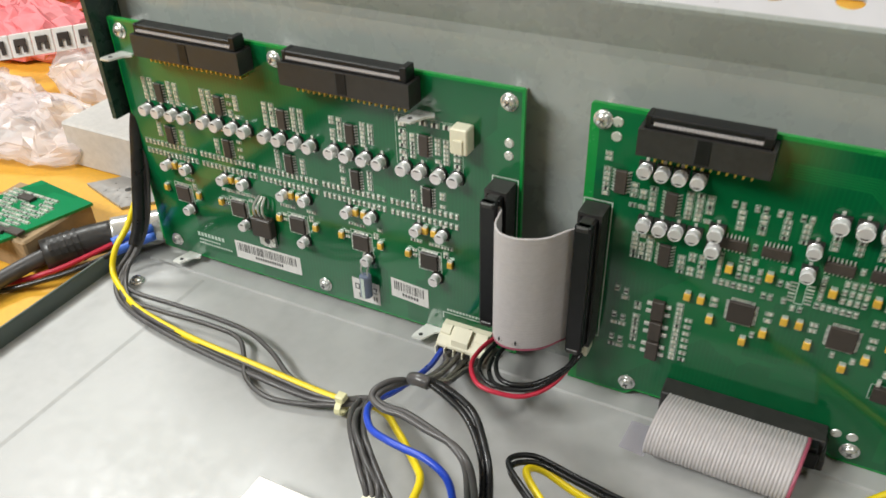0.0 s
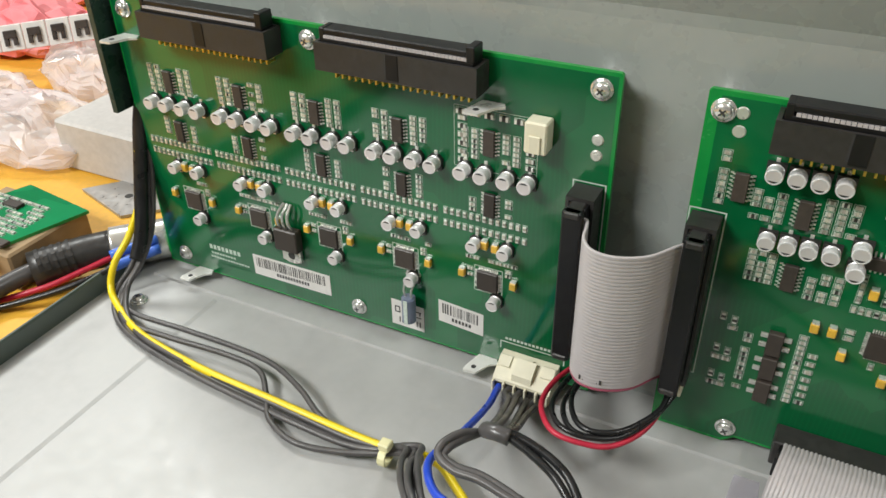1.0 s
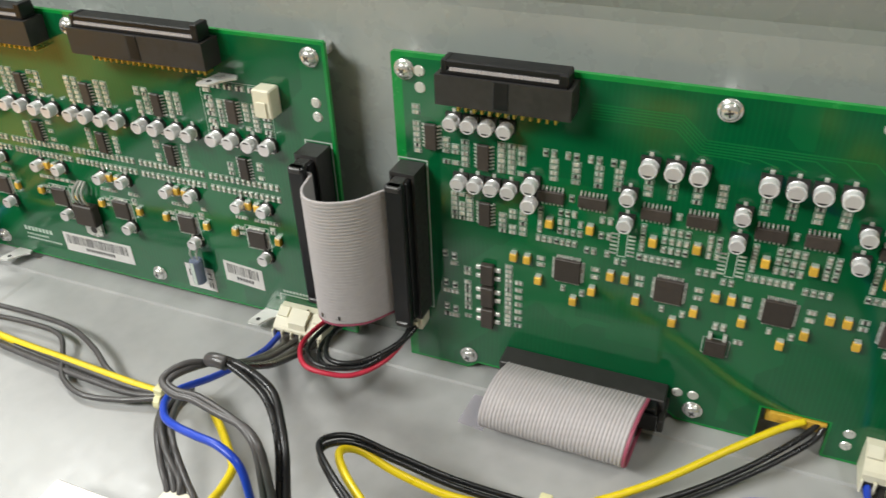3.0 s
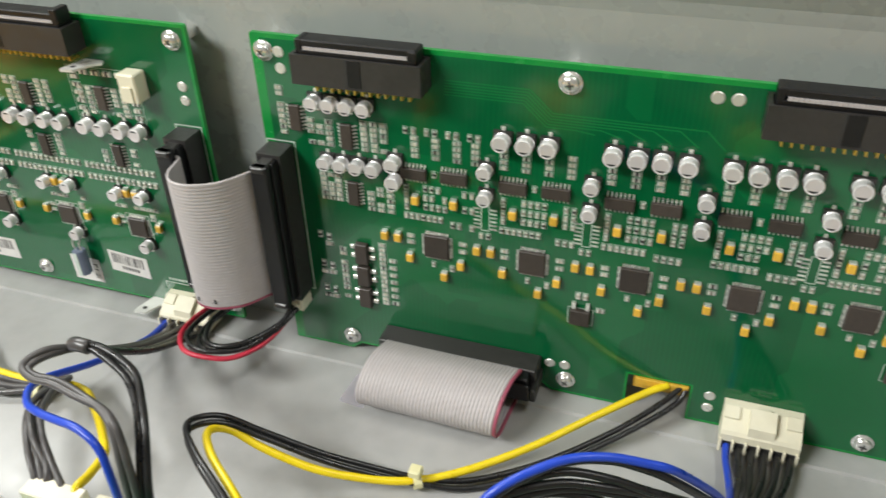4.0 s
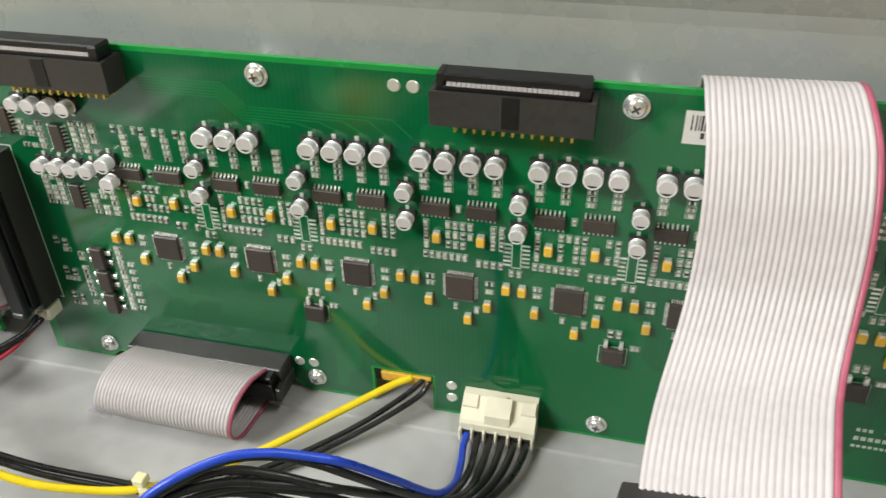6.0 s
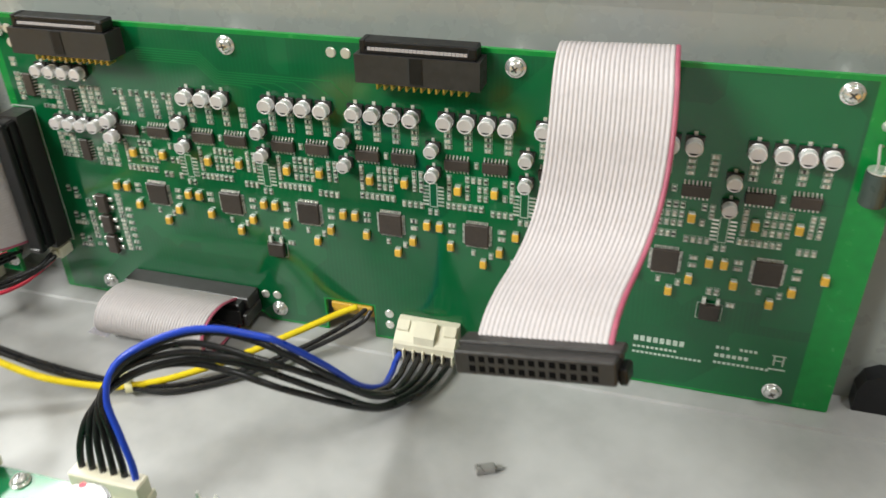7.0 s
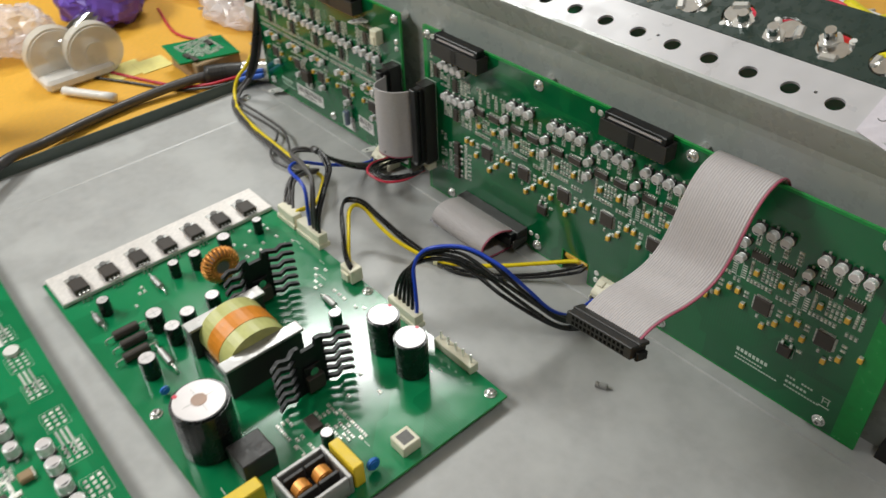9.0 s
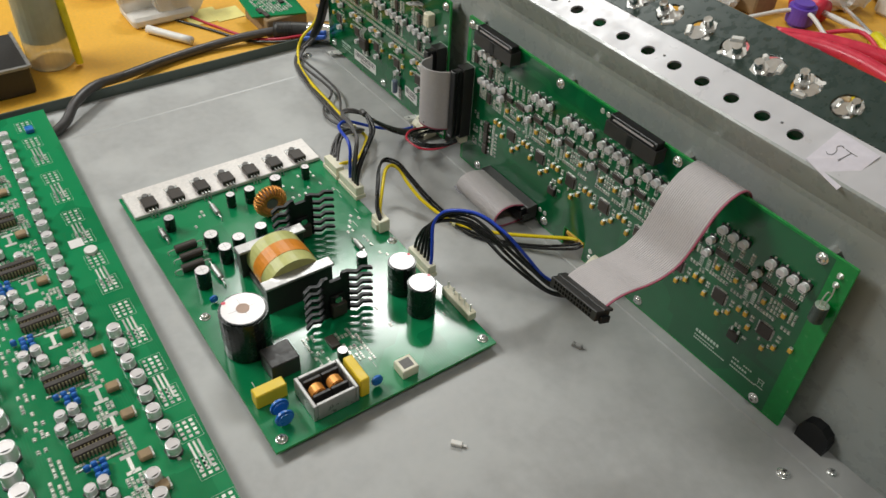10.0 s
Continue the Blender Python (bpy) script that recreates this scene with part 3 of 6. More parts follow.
def upright_header(x, z0, z1, side, parent):
    """A box header standing out of the board, long way up."""
    ob = part("box_header", box(box(box(box(bmesh.new(), x - 4.4, x - 3.4, -9.2, -0.1, z0, z1), x + 3.4, x + 4.4, -9.2, -0.1, z0, z1),
              x - 3.4, x + 3.4, -9.2, -0.1, z0, z0 + 1.4), x - 3.4, x + 3.4, -9.2, -0.1, z1 - 1.4, z1), BLACKMATT, parent, "black boxed pin header")
    bm = bmesh.new()
    for xa, xb, za, zb in ((x - 5.4, x - 5.0, z0 - 1, z1 + 1), (x + 5.0, x + 5.4, z0 - 1, z1 + 1), (x - 5.0, x + 5.0, z0 - 1, z0 - 0.6), (x - 5.0, x + 5.0, z1 + 0.6, z1 + 1)):
        box(bm, xa, xb, -0.06, -0.01, za, zb)
    part("printed_outline", bm, SILK, ob)
    return ob


# ---- upright board by the left end ----
A = thing("circuit_board", "upright green circuit board with two top headers and many capacitors", "circuit board", "upright boards")
pour([(-223.2, 5.2), (-28.6, 5.2), (-28.6, 123.8), (-223.2, 123.8)], A)
substrate([(-224, 4.5), (-27.5, 4.5), (-27.5, 124.4), (-28.2, 125), (-223.3, 125), (-224, 124.4)], A)
for sx, sz in ((-217.5, 119.5), (-134.5, 119.5), (-33.2, 119.5), (-214, 11), (-123.5, 11), (-31, 11)):
    pan_screw("screw", (sx, -0.05, sz), A)
    part("standoff", one_cyl(sx, 6.3, sz, 3.0, 9.2, "Y", 6), STEELM, A)
box_header(-202, -145.5, 20, A)
box_header(-126, -68.5, 20, A)
chips = Chips(singles=290, stretch=(-150, -20))
for k in range(5):
    cx = -201.3 + 33.5 * k
    soic(cx - 0.4, 93.5 if k < 4 else 95.5, A, 7, 90)
    soic(cx + 0.2, 72.8, A, 7, 90)
    for dx in (-8.9, -1.7, 6.4, 13.6):
        can_capacitor(cx + dx, 84.8, A, 2.5, 5.6)
    for sx in (-9.5, 5.0):
        chips.block(cx + sx - 1.6, cx + sx + 5.6, 88.5, 99.5, 3.2, 1.9, fill=0.92, dark=0.1, s=0.85)
    for sx in (-8.5, 4.6):
        chips.block(cx + sx, cx + sx + 4.2, 68.5, 78, 4.0, 2.0, fill=0.8, dark=0.1, s=0.85)
    for row in (66.4, 61.4):
        for j in range(13):
            chips.chip(cx - 16.6 + j * 2.45, row, True, False, 0.9)
    for dx in (-4.6, 6.9):
        can_capacitor(cx + dx, 56.9, A, 2.3, 5.2)
    can_capacitor(cx + 3.4, 34.2, A, 2.3, 5.2)
    for dx, z in ((-1.4, 56.5), (2.6, 56.2), (-10.0, 42.8), (9.8, 42.5)):
        tantalum(cx + dx, z, A)
    qfp(cx - 0.1, 41.3, A, 8.0)
    chips.frame_line(cx - 5.6, cx + 5.4, 35.8, 46.8, 0.3)
    chips.block(cx - 9, cx + 11, 48.5, 51.2, 3.0, 2.6, fill=0.75, dark=0.3, s=0.8)
    chips.block(cx - 8.6, cx - 5.6, 41, 46, 3, 2.2, fill=0.8, s=0.8)
    chips.block(cx + 6, cx + 9, 44.5, 48, 3, 2.2, fill=0.8, s=0.8)
    chips.block(cx + 0.6, cx + 4.0, 29.6, 31.6, 3, 2.2, fill=0.8, s=0.8)
for j in range(6):
    chips.chip(-78 + j * 5.0, 104.6, False, True, 1.25)
    chips.chip(-77.5, 87.5 + j * 3.0, False, j % 2 == 0, 1.1)
    chips.chip(-53.8, 86.5 + j * 2.7, False, j % 2 == 1, 1.1)
chips.frame_line(-80.5, -51.5, 84.8, 106.5)
chips.finish(A)


def hand_flat_part(name, outline, parent, y, material, label=""):
    return part(name, prism(outline, "Y", y - 0.12, y), material, parent, label)


def barcode(x0, x1, z0, z1, slope, parent, seed, y=-0.06, label="white barcode label"):
    """A paper label with dark bars; slope leans it on the board."""
    rnd = random.Random(seed)

    def at(x, z):
        return x, z + slope * (x - x0)
    lab = hand_flat_part("barcode_label", [at(x0, z0), at(x1, z0), at(x1, z1), at(x0, z1)], parent, y, PAPER, label)
    bm = bmesh.new()
    x = x0 + 1.6
    while x < x1 - 2.4:
        w = rnd.choice((0.22, 0.35, 0.55))
        prism([at(x, z0 + (z1 - z0) * 0.42), at(x + w, z0 + (z1 - z0) * 0.42), at(x + w, z1 - 1.1), at(x, z1 - 1.1)], "Y", y - 0.17, y - 0.125, bm)
        x += w + rnd.choice((0.3, 0.45, 0.7))
    x = x0 + (x1 - x0) * 0.3
    while x < x0 + (x1 - x0) * 0.72:
        prism([at(x, z0 + 1.6), at(x + 0.9, z0 + 1.6), at(x + 0.9, z0 + 3.2), at(x, z0 + 3.2)], "Y", y - 0.17, y - 0.125, bm)
        x += 1.4
    part("printed_mark", bm, INK, lab)
    return lab


barcode(-175.4, -136.8, 11.4, 21.4, 0.01, A, 3)
barcode(-87.5, -69, 16.5, 26.5, -0.08, A, 5)
lab = hand_flat_part("inspection_label", [(-108.3, 8), (-94, 8), (-94, 19.6), (-108.3, 20.2)], A, -0.06, PAPER, "small white inspection label")
bm = bmesh.new()
for x, z, w, h in ((-106.8, 14.2, 2.4, 0.5), (-106.8, 16.8, 2.4, 0.5), (-106.8, 14.4, 0.5, 2.7), (-104.9, 14.4, 0.5, 2.7), (-97.4, 14.0, 2.2, 0.5), (-97.4, 16.6, 2.2, 0.5),
                   (-96, 15.2, 0.5, 1.6), (-105, 9.6, 0.5, 2.6), (-103.8, 9.6, 0.5, 2.2), (-97.4, 9.6, 0.5, 2.6), (-96, 9.6, 0.5, 2.6)):
    box(bm, x, x + w, -0.24, -0.19, z, z + h)
part("printed_mark", bm, INK, lab)

# loose through-hole capacitor and power transistor soldered flat on the board
cap = part("electrolytic_capacitor", one_cyl(-98.2, -4.2, 21, 2.7, 11.5, "Z", 20, bevel=0.4), mat("blue_grey_sleeve", (0.16, 0.19, 0.27), 0.35, 0, 200, 0.1), A, "small blue-grey radial capacitor on bent legs")
part("sleeve_stripe", one_box(-99.0, -97.4, -7.0, -6.7, 15.6, 26.4), SILK, cap)
for dx in (-1.3, 1.3):
    part("leg", tube([(-98.2 + dx, -4.2, 26.5), (-98.2 + dx * 1.2, -4.6, 30), (-97.8 + dx * 1.5, -2.5, 33.5), (-97.8 + dx * 1.5, -0.2, 35)], 0.4, 6), TIN, cap)
    part("solder_blob", one_cyl(-97.8 + dx * 1.5, -0.8, 35, 1.2, 1.5, "Y", 10, 0.7), TIN, cap)
reg = part("power_transistor", one_box(-158.5, -147.5, -5.0, -0.6, 31.5, 41.5, 0.5), IC, A, "black power transistor on bent legs")
part("mounting_tab", prism([(-157.5, 25.6), (-154.6, 24.6), (-151.4, 24.6), (-148.5, 25.6), (-148.5, 31.5), (-157.5, 31.5)], "Y", -1.9, -0.6), TIN, reg, "tinned tab with a hole")
part("tab_hole", one_cyl(-153, -1.95, 28, 1.7, 0.08, "Y", 16), INK, reg)
for k in (-1, 0, 1):
    part("leg", tube([(-153 + 2.6 * k, -3, 41.5), (-153 + 2.5 * k, -4.6, 45), (-153 + 2.2 * k, -4.0, 48.5), (-153 + 1.6 * k, -0.3, 51.5)], 0.62, 6), TIN, reg)
for bx, bz, ang in ((-203, 5.0, 1), (-215.5, 109.5, 1), (-66, 5.5, 1), (-66, 109.2, -1)):
    t = part("spade_tab", prism([(bx - 4.5, -0.1), (bx + 3, -0.1), (bx + 4.2, -2.5), (bx + 1.5, -4.2), (bx - 1.5, -10.5), (bx - 6.2, -11), (bx - 6.8, -9.5)], "Z", bz - 0.4, bz + 0.4), TABTIN, A, "bent tin spade tab")
    part("tab_hole", one_cyl(bx - 3.4, -7.6, bz + 0.42, 1.0, 0.05, "Z", 12), INK, t)
wc = part("socket", one_box(-54, -46.8, -6.5, -0.1, 97.8, 108.2, 0.5), CREAM, A, "small cream two-way socket")
part("rib", one_box(-52.3, -48.5, -7.1, -6.5, 98.2, 104, 0.2), CREAM, wc)
for z in (103.4, 98.3):
    part("test_pad", cyl(one_cyl(-33, -0.25, z, 1.9, 0.4, "Y", 16, 1.5), -33, -0.5, z, 0.7, 0.2, "Y", 12), TIN, A)
bm = bmesh.new()
for i, (x, z, w, h) in enumerate([(-199 + 2.15 * k, 17.6 - 0.0 * k, 1.5, 2.2) for k in range(8)] + [(-198.5 + 1.5 * k, 15.2, 1.0, 0.9) for k in range(9)] + [(-199 + 1.5 * k, 13.0, 1.0, 0.9) for k in range(14)]):
    box(bm, x, x + w, -0.05, -0.01, z, z + h)
part("maker_print", bm, SILKDIM, A, "pale printed maker's lines")
upright_header(-34.2, 29, 88, 1, A)
powa = part("power_plug", prism([(-0.2, 1.8), (-0.2, 12.4), (-3.2, 12.0), (-9.6, 7.6), (-10.4, 6.6), (-10.4, 1.8)], "X", -60.4, -38.4), CREAM, A, "cream five-way power plug")
part("shoulder", prism([(-2.6, 12.2), (-3.4, 12.6), (-6.8, 10.4), (-6.6, 9.4)], "X", -60.0, -55.5), CREAM, powa)
part("shoulder", prism([(-2.6, 12.2), (-3.4, 12.6), (-6.8, 10.4), (-6.6, 9.4)], "X", -43.5, -38.8), CREAM, powa)
part("latch", prism([(-3.6, 11.8), (-4.2, 13.6), (-9.6, 10.0), (-10.0, 7.4)], "X", -53.4, -45.8), CREAM, powa)
part("latch_step", prism([(-2.4, 12.1), (-2.8, 13.2), (-4.1, 13.2), (-4.0, 11.8)], "X", -51.6, -47.6), CREAM, powa)
for k in range(5):
    part("wire_hole", one_box(-59.4 + 4.2 * k, -56.4 + 4.2 * k, -10.52, -10.3, 2.3, 5.4), INK, powa)
for k in range(6):
    part("rib", one_box(-60.4 + 4.2 * k, -59.6 + 4.2 * k, -12.0, -10.3, 1.6, 6.2, 0.2), CREAM, powa)
bm = bmesh.new()
for q in ((-62, -37, 15.6, 16.0), (-62, -61.6, 12.5, 15.6), (-37.4, -37, 12.5, 15.6)):
    box(bm, q[0], q[1], -0.06, -0.01, q[2], q[3])
for k in range(12):
    box(bm, -60 + 1.5 * k, -59 + 1.5 * k, -0.06, -0.01, 17.0, 18.1)
part("printed_outline", bm, SILK, A)

# ---- long upright board ----
B = thing("circuit_board", "long upright green channel circuit board with eight repeated chip groups", "circuit board", "upright boards")
pour([(-0.5, 2.4), (19.6, 2.4), (23.6, 5.4), (94.4, 5.4), (98.4, 2.4), (123.4, 2.4), (123.4, 17.3), (145.8, 17.3), (145.8, 2.4), (304, 2.4), (304, 123.5), (-0.5, 123.5)], B)
substrate([(-4, 1.4), (20, 1.4), (24, 4.5), (94, 4.5), (98, 1.4), (124.2, 1.4), (124.2, 16.5), (145, 16.5), (145, 1.4), (315.6, 1.4), (316, 2), (316, 124.4), (315.4, 125), (-3.4, 125), (-4, 124.4)], B)
for sx, sz in ((0.6, 119.5), (97.6, 119.5), (200, 119.5), (297.5, 119.5), (20.5, 8.0), (103, 8.0), (200, 7.5), (296.5, 7.2)):
    pan_screw("screw", (sx, -0.05, sz), B)
    part("standoff", one_cyl(sx, 6.3, sz, 3.0, 9.2, "Y", 6), STEELM, B)
box_header(14.5, 56, 13, B)
box_header(149, 190.6, 13, B)
chips = Chips(singles=290, stretch=(75, 200))
for k in range(8):
    cx = 56.2 + 32.85 * k
    qfp(cx, 56.3, B, 8.8)
    for dx, z in ((-6.9, 73.6), (6.3, 73.9), (-18.7, 57.7), (-13.9, 57.7), (-9.8, 50.2), (8.5, 50.2), (2.5, 44.5)):
        tantalum(cx + dx, z, B)
    if k == 7:
        tantalum(cx + 17.5, 56.5, B)
    soic(cx - 7.1, 83.4, B)
    soic(cx + 6.4, 83.7, B)
    caps = (-10.5, -3.4, 3.6, 10.5)
    if k == 0:
        caps = ()
    elif k in (1, 6):
        caps = caps[:3]
    for dx in caps:
        can_capacitor(cx + dx + random.uniform(-0.2, 0.2), 99.6, B, 2.65, 4.9, 180)
    for dx in (-10.3, -3.2, 3.8, 10.7) if k else (-6.5, 0.5, 7.5, 13.5):
        chips.block(cx + dx - 1.6, cx + dx + 1.6, 88.6, 96.8, 3.2, 2.0, fill=1, dark=0.3, s=0.85)
    if k == 0:
        for dx in (-8, -1, 6, 13):
            chips.block(cx + dx - 2.6, cx + dx + 2.6, 97, 99.4, 2.6, 2.4, True, fill=1, dark=0.3, s=0.85)
    can_capacitor(cx - 15.6, 88.8, B, 2.35, 4.9, 180) if k else None
    can_capacitor(cx - 15.6, 79.4, B, 2.35, 4.9, 180) if k else None
    chips.block(cx - 1.6, cx + 1.0, 81.8, 85.4, 2.6, 3.6, True, fill=1, s=0.8)
    if k and k != 3:
        for row in range(6):
            for px in (-18.9, -13.3):
                chips.pad(cx + px - 1.1, cx + px + 1.1, 66 + row * 1.45, 66.7 + row * 1.45)
        chips.frame_line(cx - 17.6, cx - 14.6, 65.4, 75, 0.3)
        chips.block(cx - 18.5, cx - 13.9, 62.2, 64.6, 2.3, 2.4, True, fill=1, s=0.8)
    chips.block(cx - 11.5, cx - 8.8, 69, 79, 2.7, 2.5, True, fill=0.95, s=0.85)
    chips.block(cx - 4.6, cx + 4.2, 69.4, 79.6, 2.2, 3.3, True, fill=0.95, dark=0.25, s=0.85)
    chips.block(cx + 8.6, cx + 13.6, 70.6, 79.2, 2.4, 3.0, True, fill=0.9, dark=0.2, s=0.85)
    chips.block(cx - 11.5, cx + 2.5, 65.2, 68.4, 2.1, 3.2, True, fill=0.95, dark=0.1, s=0.85)
    chips.block(cx + 4.6, cx + 13.4, 64.0, 67.0, 2.1, 3.0, True, fill=0.9, dark=0.1, s=0.85)
    chips.block(cx - 11.2, cx - 7.6, 55, 60, 3.4, 2.5, fill=1, s=0.9)
    chips.block(cx + 7.2, cx + 10.8, 54, 60, 3.4, 2.5, fill=1, s=0.9)
    chips.chip(cx - 1.4, 48.4, True, False, 0.8)
    chips.chip(cx + 5.2, 47.8, True, False, 0.9)
    if k in (2, 5, 7):
        tx = cx - (18.4 if k == 5 else 15.8)
        t = part("small_transistor", one_box(tx - 3.4, tx + 3.4, -2.3, -0.2, 35, 41, 0.3), IC, B, "black surface-mount transistor")
        part("lead_frame", box(box(bmesh.new(), tx - 2.9, tx - 1.7, -1.2, -0.05, 41, 43.6), tx + 1.7, tx + 2.9, -1.2, -0.05, 41, 43.6), TIN, t)
        chips.frame_line(tx - 4.3, tx + 4.3, 34.2, 41, 0.25)
        chips.block(tx - 2.4, tx + 2.4, 44.4, 47.6, 2.4, 3.0, True, fill=1, dark=0.4)
        chips.chip(tx + 6.4, 41.4)
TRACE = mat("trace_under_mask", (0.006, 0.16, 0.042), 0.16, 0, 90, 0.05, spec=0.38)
for k in range(6):
    z = 109.6 - 0.9 * k
    ax = 93 - 0.37 * k
    pts = [(60, z + 6.5), (ax - 7, z + 6.5), (ax, z), (136 - 7.2 * k, z), (141.5 - 7.2 * k, 104.4)]
    bm = bmesh.new()
    for (xa, za), (xb, zb) in zip(pts, pts[1:]):
        d = Vector((xb - xa, 0, zb - za)).normalized()
        s = Vector((-d.z, 0, d.x)) * 0.22
        q = [Vector((xa, -0.045, za)) + s, Vector((xa, -0.045, za)) - s, Vector((xb, -0.045, zb)) - s, Vector((xb, -0.045, zb)) + s]
        bm.faces.new([bm.verts.new(p) for p in q])
    bmesh.ops.recalc_face_normals(bm, faces=bm.faces)
    part("copper_trace", bm, TRACE, B)
# group by the first header
soic(9.0, 98, B, 7, 90)
soic(26.8, 93.5, B, 7, 90)
soic(27.3, 72.5, B, 7, 90)
for dx in (17.0, 22.8, 28.6, 34.6):
    can_capacitor(dx, 105.0, B, 2.4, 5.0, 180)
for dx in (19, 24.6, 30.2, 36):
    can_capacitor(dx, 84.0, B, 2.4, 5.0, 180)
can_capacitor(43, 87.2, B, 2.5, 5.4, 180)
can_capacitor(43, 80.6, B, 2.5, 5.4, 180)
chips.block(2.0, 5.6, 89, 108.5, 3.4, 2.0, fill=0.95, s=0.85)
chips.block(12.2, 22, 88.5, 98.5, 3.2, 2.0, fill=0.85, s=0.85)
chips.block(31, 41, 88.5, 99.5, 3.2, 2.0, fill=0.95, s=0.85)
chips.block(15, 23, 68, 79, 3.0, 2.0, fill=0.9, s=0.85)
chips.block(31.5, 42, 66, 76, 3.2, 2.0, fill=0.9, s=0.85)
for z in (48.4, 38.7, 29.0):
    o = part("optocoupler", one_box(26, 30.6, -2.6, -0.2, z - 4.2, z + 4.2, 0.3), IC, B, "black four-legged optocoupler")
    for lx in (23.8, 30.6):
        for lz in (-2.6, 1.0):
            part("leg", one_box(lx, lx + 2.2, -0.9, -0.05, z + lz, z + lz + 1.6, 0.15), TIN, o)
for z in (53, 40.4, 29.5):
    chips.chip(12.2, z, True, True, 1.0)
    chips.chip(15.6, z - 0.6, True, True, 1.0)
    chips.block(11, 17, z - 4.6, z - 2.6, 3, 2, fill=0.8)
chips.block(18.6, 22.4, 26, 53, 3.6, 1.9, fill=0.8, s=0.85)
chips.block(34, 37.4, 26, 53.5, 3.4, 1.9, fill=0.95, s=0.85)
chips.block(37.8, 41, 26, 48, 3.2, 3.0, fill=0.9, s=0.9)
chips.finish(B)
for x, z in ((137, 119.7), (142.3, 119.7), (5.6, 114), (5.6, 119.4), (151.5, 14), (151.5, 8.6), (97, 14.2), (102.3, 14.4)):
    part("test_pad", one_cyl(x, -0.2, z, 1.9, 0.36, "Y", 16, 1.6), TIN, B)
upright_header(1.6, 28, 87.5, -1, B)
bot = part("box_header", one_box(35.5, 94, -9.2, -0.1, 7.0, 17.0, 0.4), BLACKMATT, B, "black boxed pin header low on the board")
part("key_slot", one_box(62, 66.5, -9.4, -9.15, 12, 17.02), FERRITE, bot)
soc = part("small_socket", one_box(-1.0, 5.0, -7.5, -0.2, 21.2, 26.6, 0.4), CREAM, B, "small cream socket below the tall header")
part("latch", one_box(0.4, 3.6, -9.2, -7.5, 22.0, 25.5, 0.3), CREAM, soc)
powb = part("power_plug", prism([(-0.2, 2.0), (-0.2, 15.0), (-3.2, 14.6), (-9.6, 9.6), (-10.4, 8.4), (-10.4, 2.0)], "X", 156.4, 181), CREAM, B, "cream six-way power plug")
part("shoulder", prism([(-2.6, 14.6), (-3.4, 15.2), (-6.8, 13.0), (-6.6, 12.0)], "X", 156.8, 161.5), CREAM, powb)
part("shoulder", prism([(-2.6, 14.6), (-3.4, 15.2), (-6.8, 13.0), (-6.6, 12.0)], "X", 176, 180.6), CREAM, powb)
part("latch", prism([(-3.6, 14.4), (-4.2, 16.2), (-9.6, 12.4), (-10.0, 9.0)], "X", 164.6, 172.8), CREAM, powb)
part("latch_step", prism([(-2.4, 14.7), (-2.8, 15.8), (-4.1, 15.8), (-4.0, 14.4)], "X", 166.6, 170.8), CREAM, powb)
for k in range(6):
    part("wire_hole", one_box(157.4 + 3.96 * k, 160.4 + 3.96 * k, -10.52, -10.3, 2.4, 5.6), INK, powb)
for k in range(7):
    part("rib", one_box(156.4 + 3.96 * k, 157.2 + 3.96 * k, -12.0, -10.3, 1.8, 6.6, 0.2), CREAM, powb)
yc = part("edge_connector", one_box(126, 145, 2.2, 7.5, 9, 17.5, 0.4), TANT, B, "yellow connector showing in the notch")
part("edge_blade", one_box(127, 144.5, -0.8, 2.2, 13.2, 16.0, 0.2), TANT, yc)
barcode(212, 226, 110.6, 119.6, 0.0, B, 9)
ec = part("electrolytic_capacitor", one_cyl(309.3, -4.6, 93, 3.9, 11, "Z", 22, bevel=0.5), mat("dark_grey_sleeve", (0.05, 0.07, 0.06), 0.35, 0, 200, 0.1), B, "dark radial capacitor on bent legs")
part("tinned_top", one_cyl(309.3, -4.6, 98.6, 3.6, 0.5, "Z", 20), TIN, ec)
for dx in (-1.2, 1.2):
    part("leg", tube([(309.3 + dx, -4.6, 98.6), (309.3 + dx, -4.8, 101), (309.2 + dx, -2, 105), (309.2, -0.3, 108 + 3 * dx)], 0.4, 6), TIN, ec)
for z in (110.5, 116.5):
    part("solder_blob", one_cyl(309.2, -1.0, z, 1.9, 2.0, "Y", 10, 0.9), TIN, ec)
bm = bmesh.new()
rows = [(246.5 + 2.3 * k, 20.4, 1.6, 2.4) for k in range(8)] + [(246.5 + 1.6 * k, 17.4, 1.1, 1.0) for k in range(10)] + [(246.5 + 1.55 * k, 14.8, 1.1, 1.0) for k in range(16)]
rows += [(275 + 1.7 * k, 22.2, 1.1, 1.3) for k in range(3)] + [(275 + 2.0 * k, 18.6, 1.4, 1.6) for k in range(6)] + [(275 + 1.6 * k, 15.6, 1.1, 1.1) for k in range(12)] + [(283 + 1.6 * k, 22.4, 1.1, 1.2) for k in range(4)]
rows += [(293.5, 16.6, 5.6, 0.7), (294.6, 18.6, 0.5, 4.4), (297.6, 18.6, 0.5, 4.4), (294, 22.6, 4.6, 0.5), (294.6, 20.6, 3.4, 0.4)]
for x, z, w, h in rows:
    box(bm, x, x + w, -0.05, -0.01, z, z + h)
part("maker_print", bm, SILKDIM, B, "pale printed maker's lines and marks")

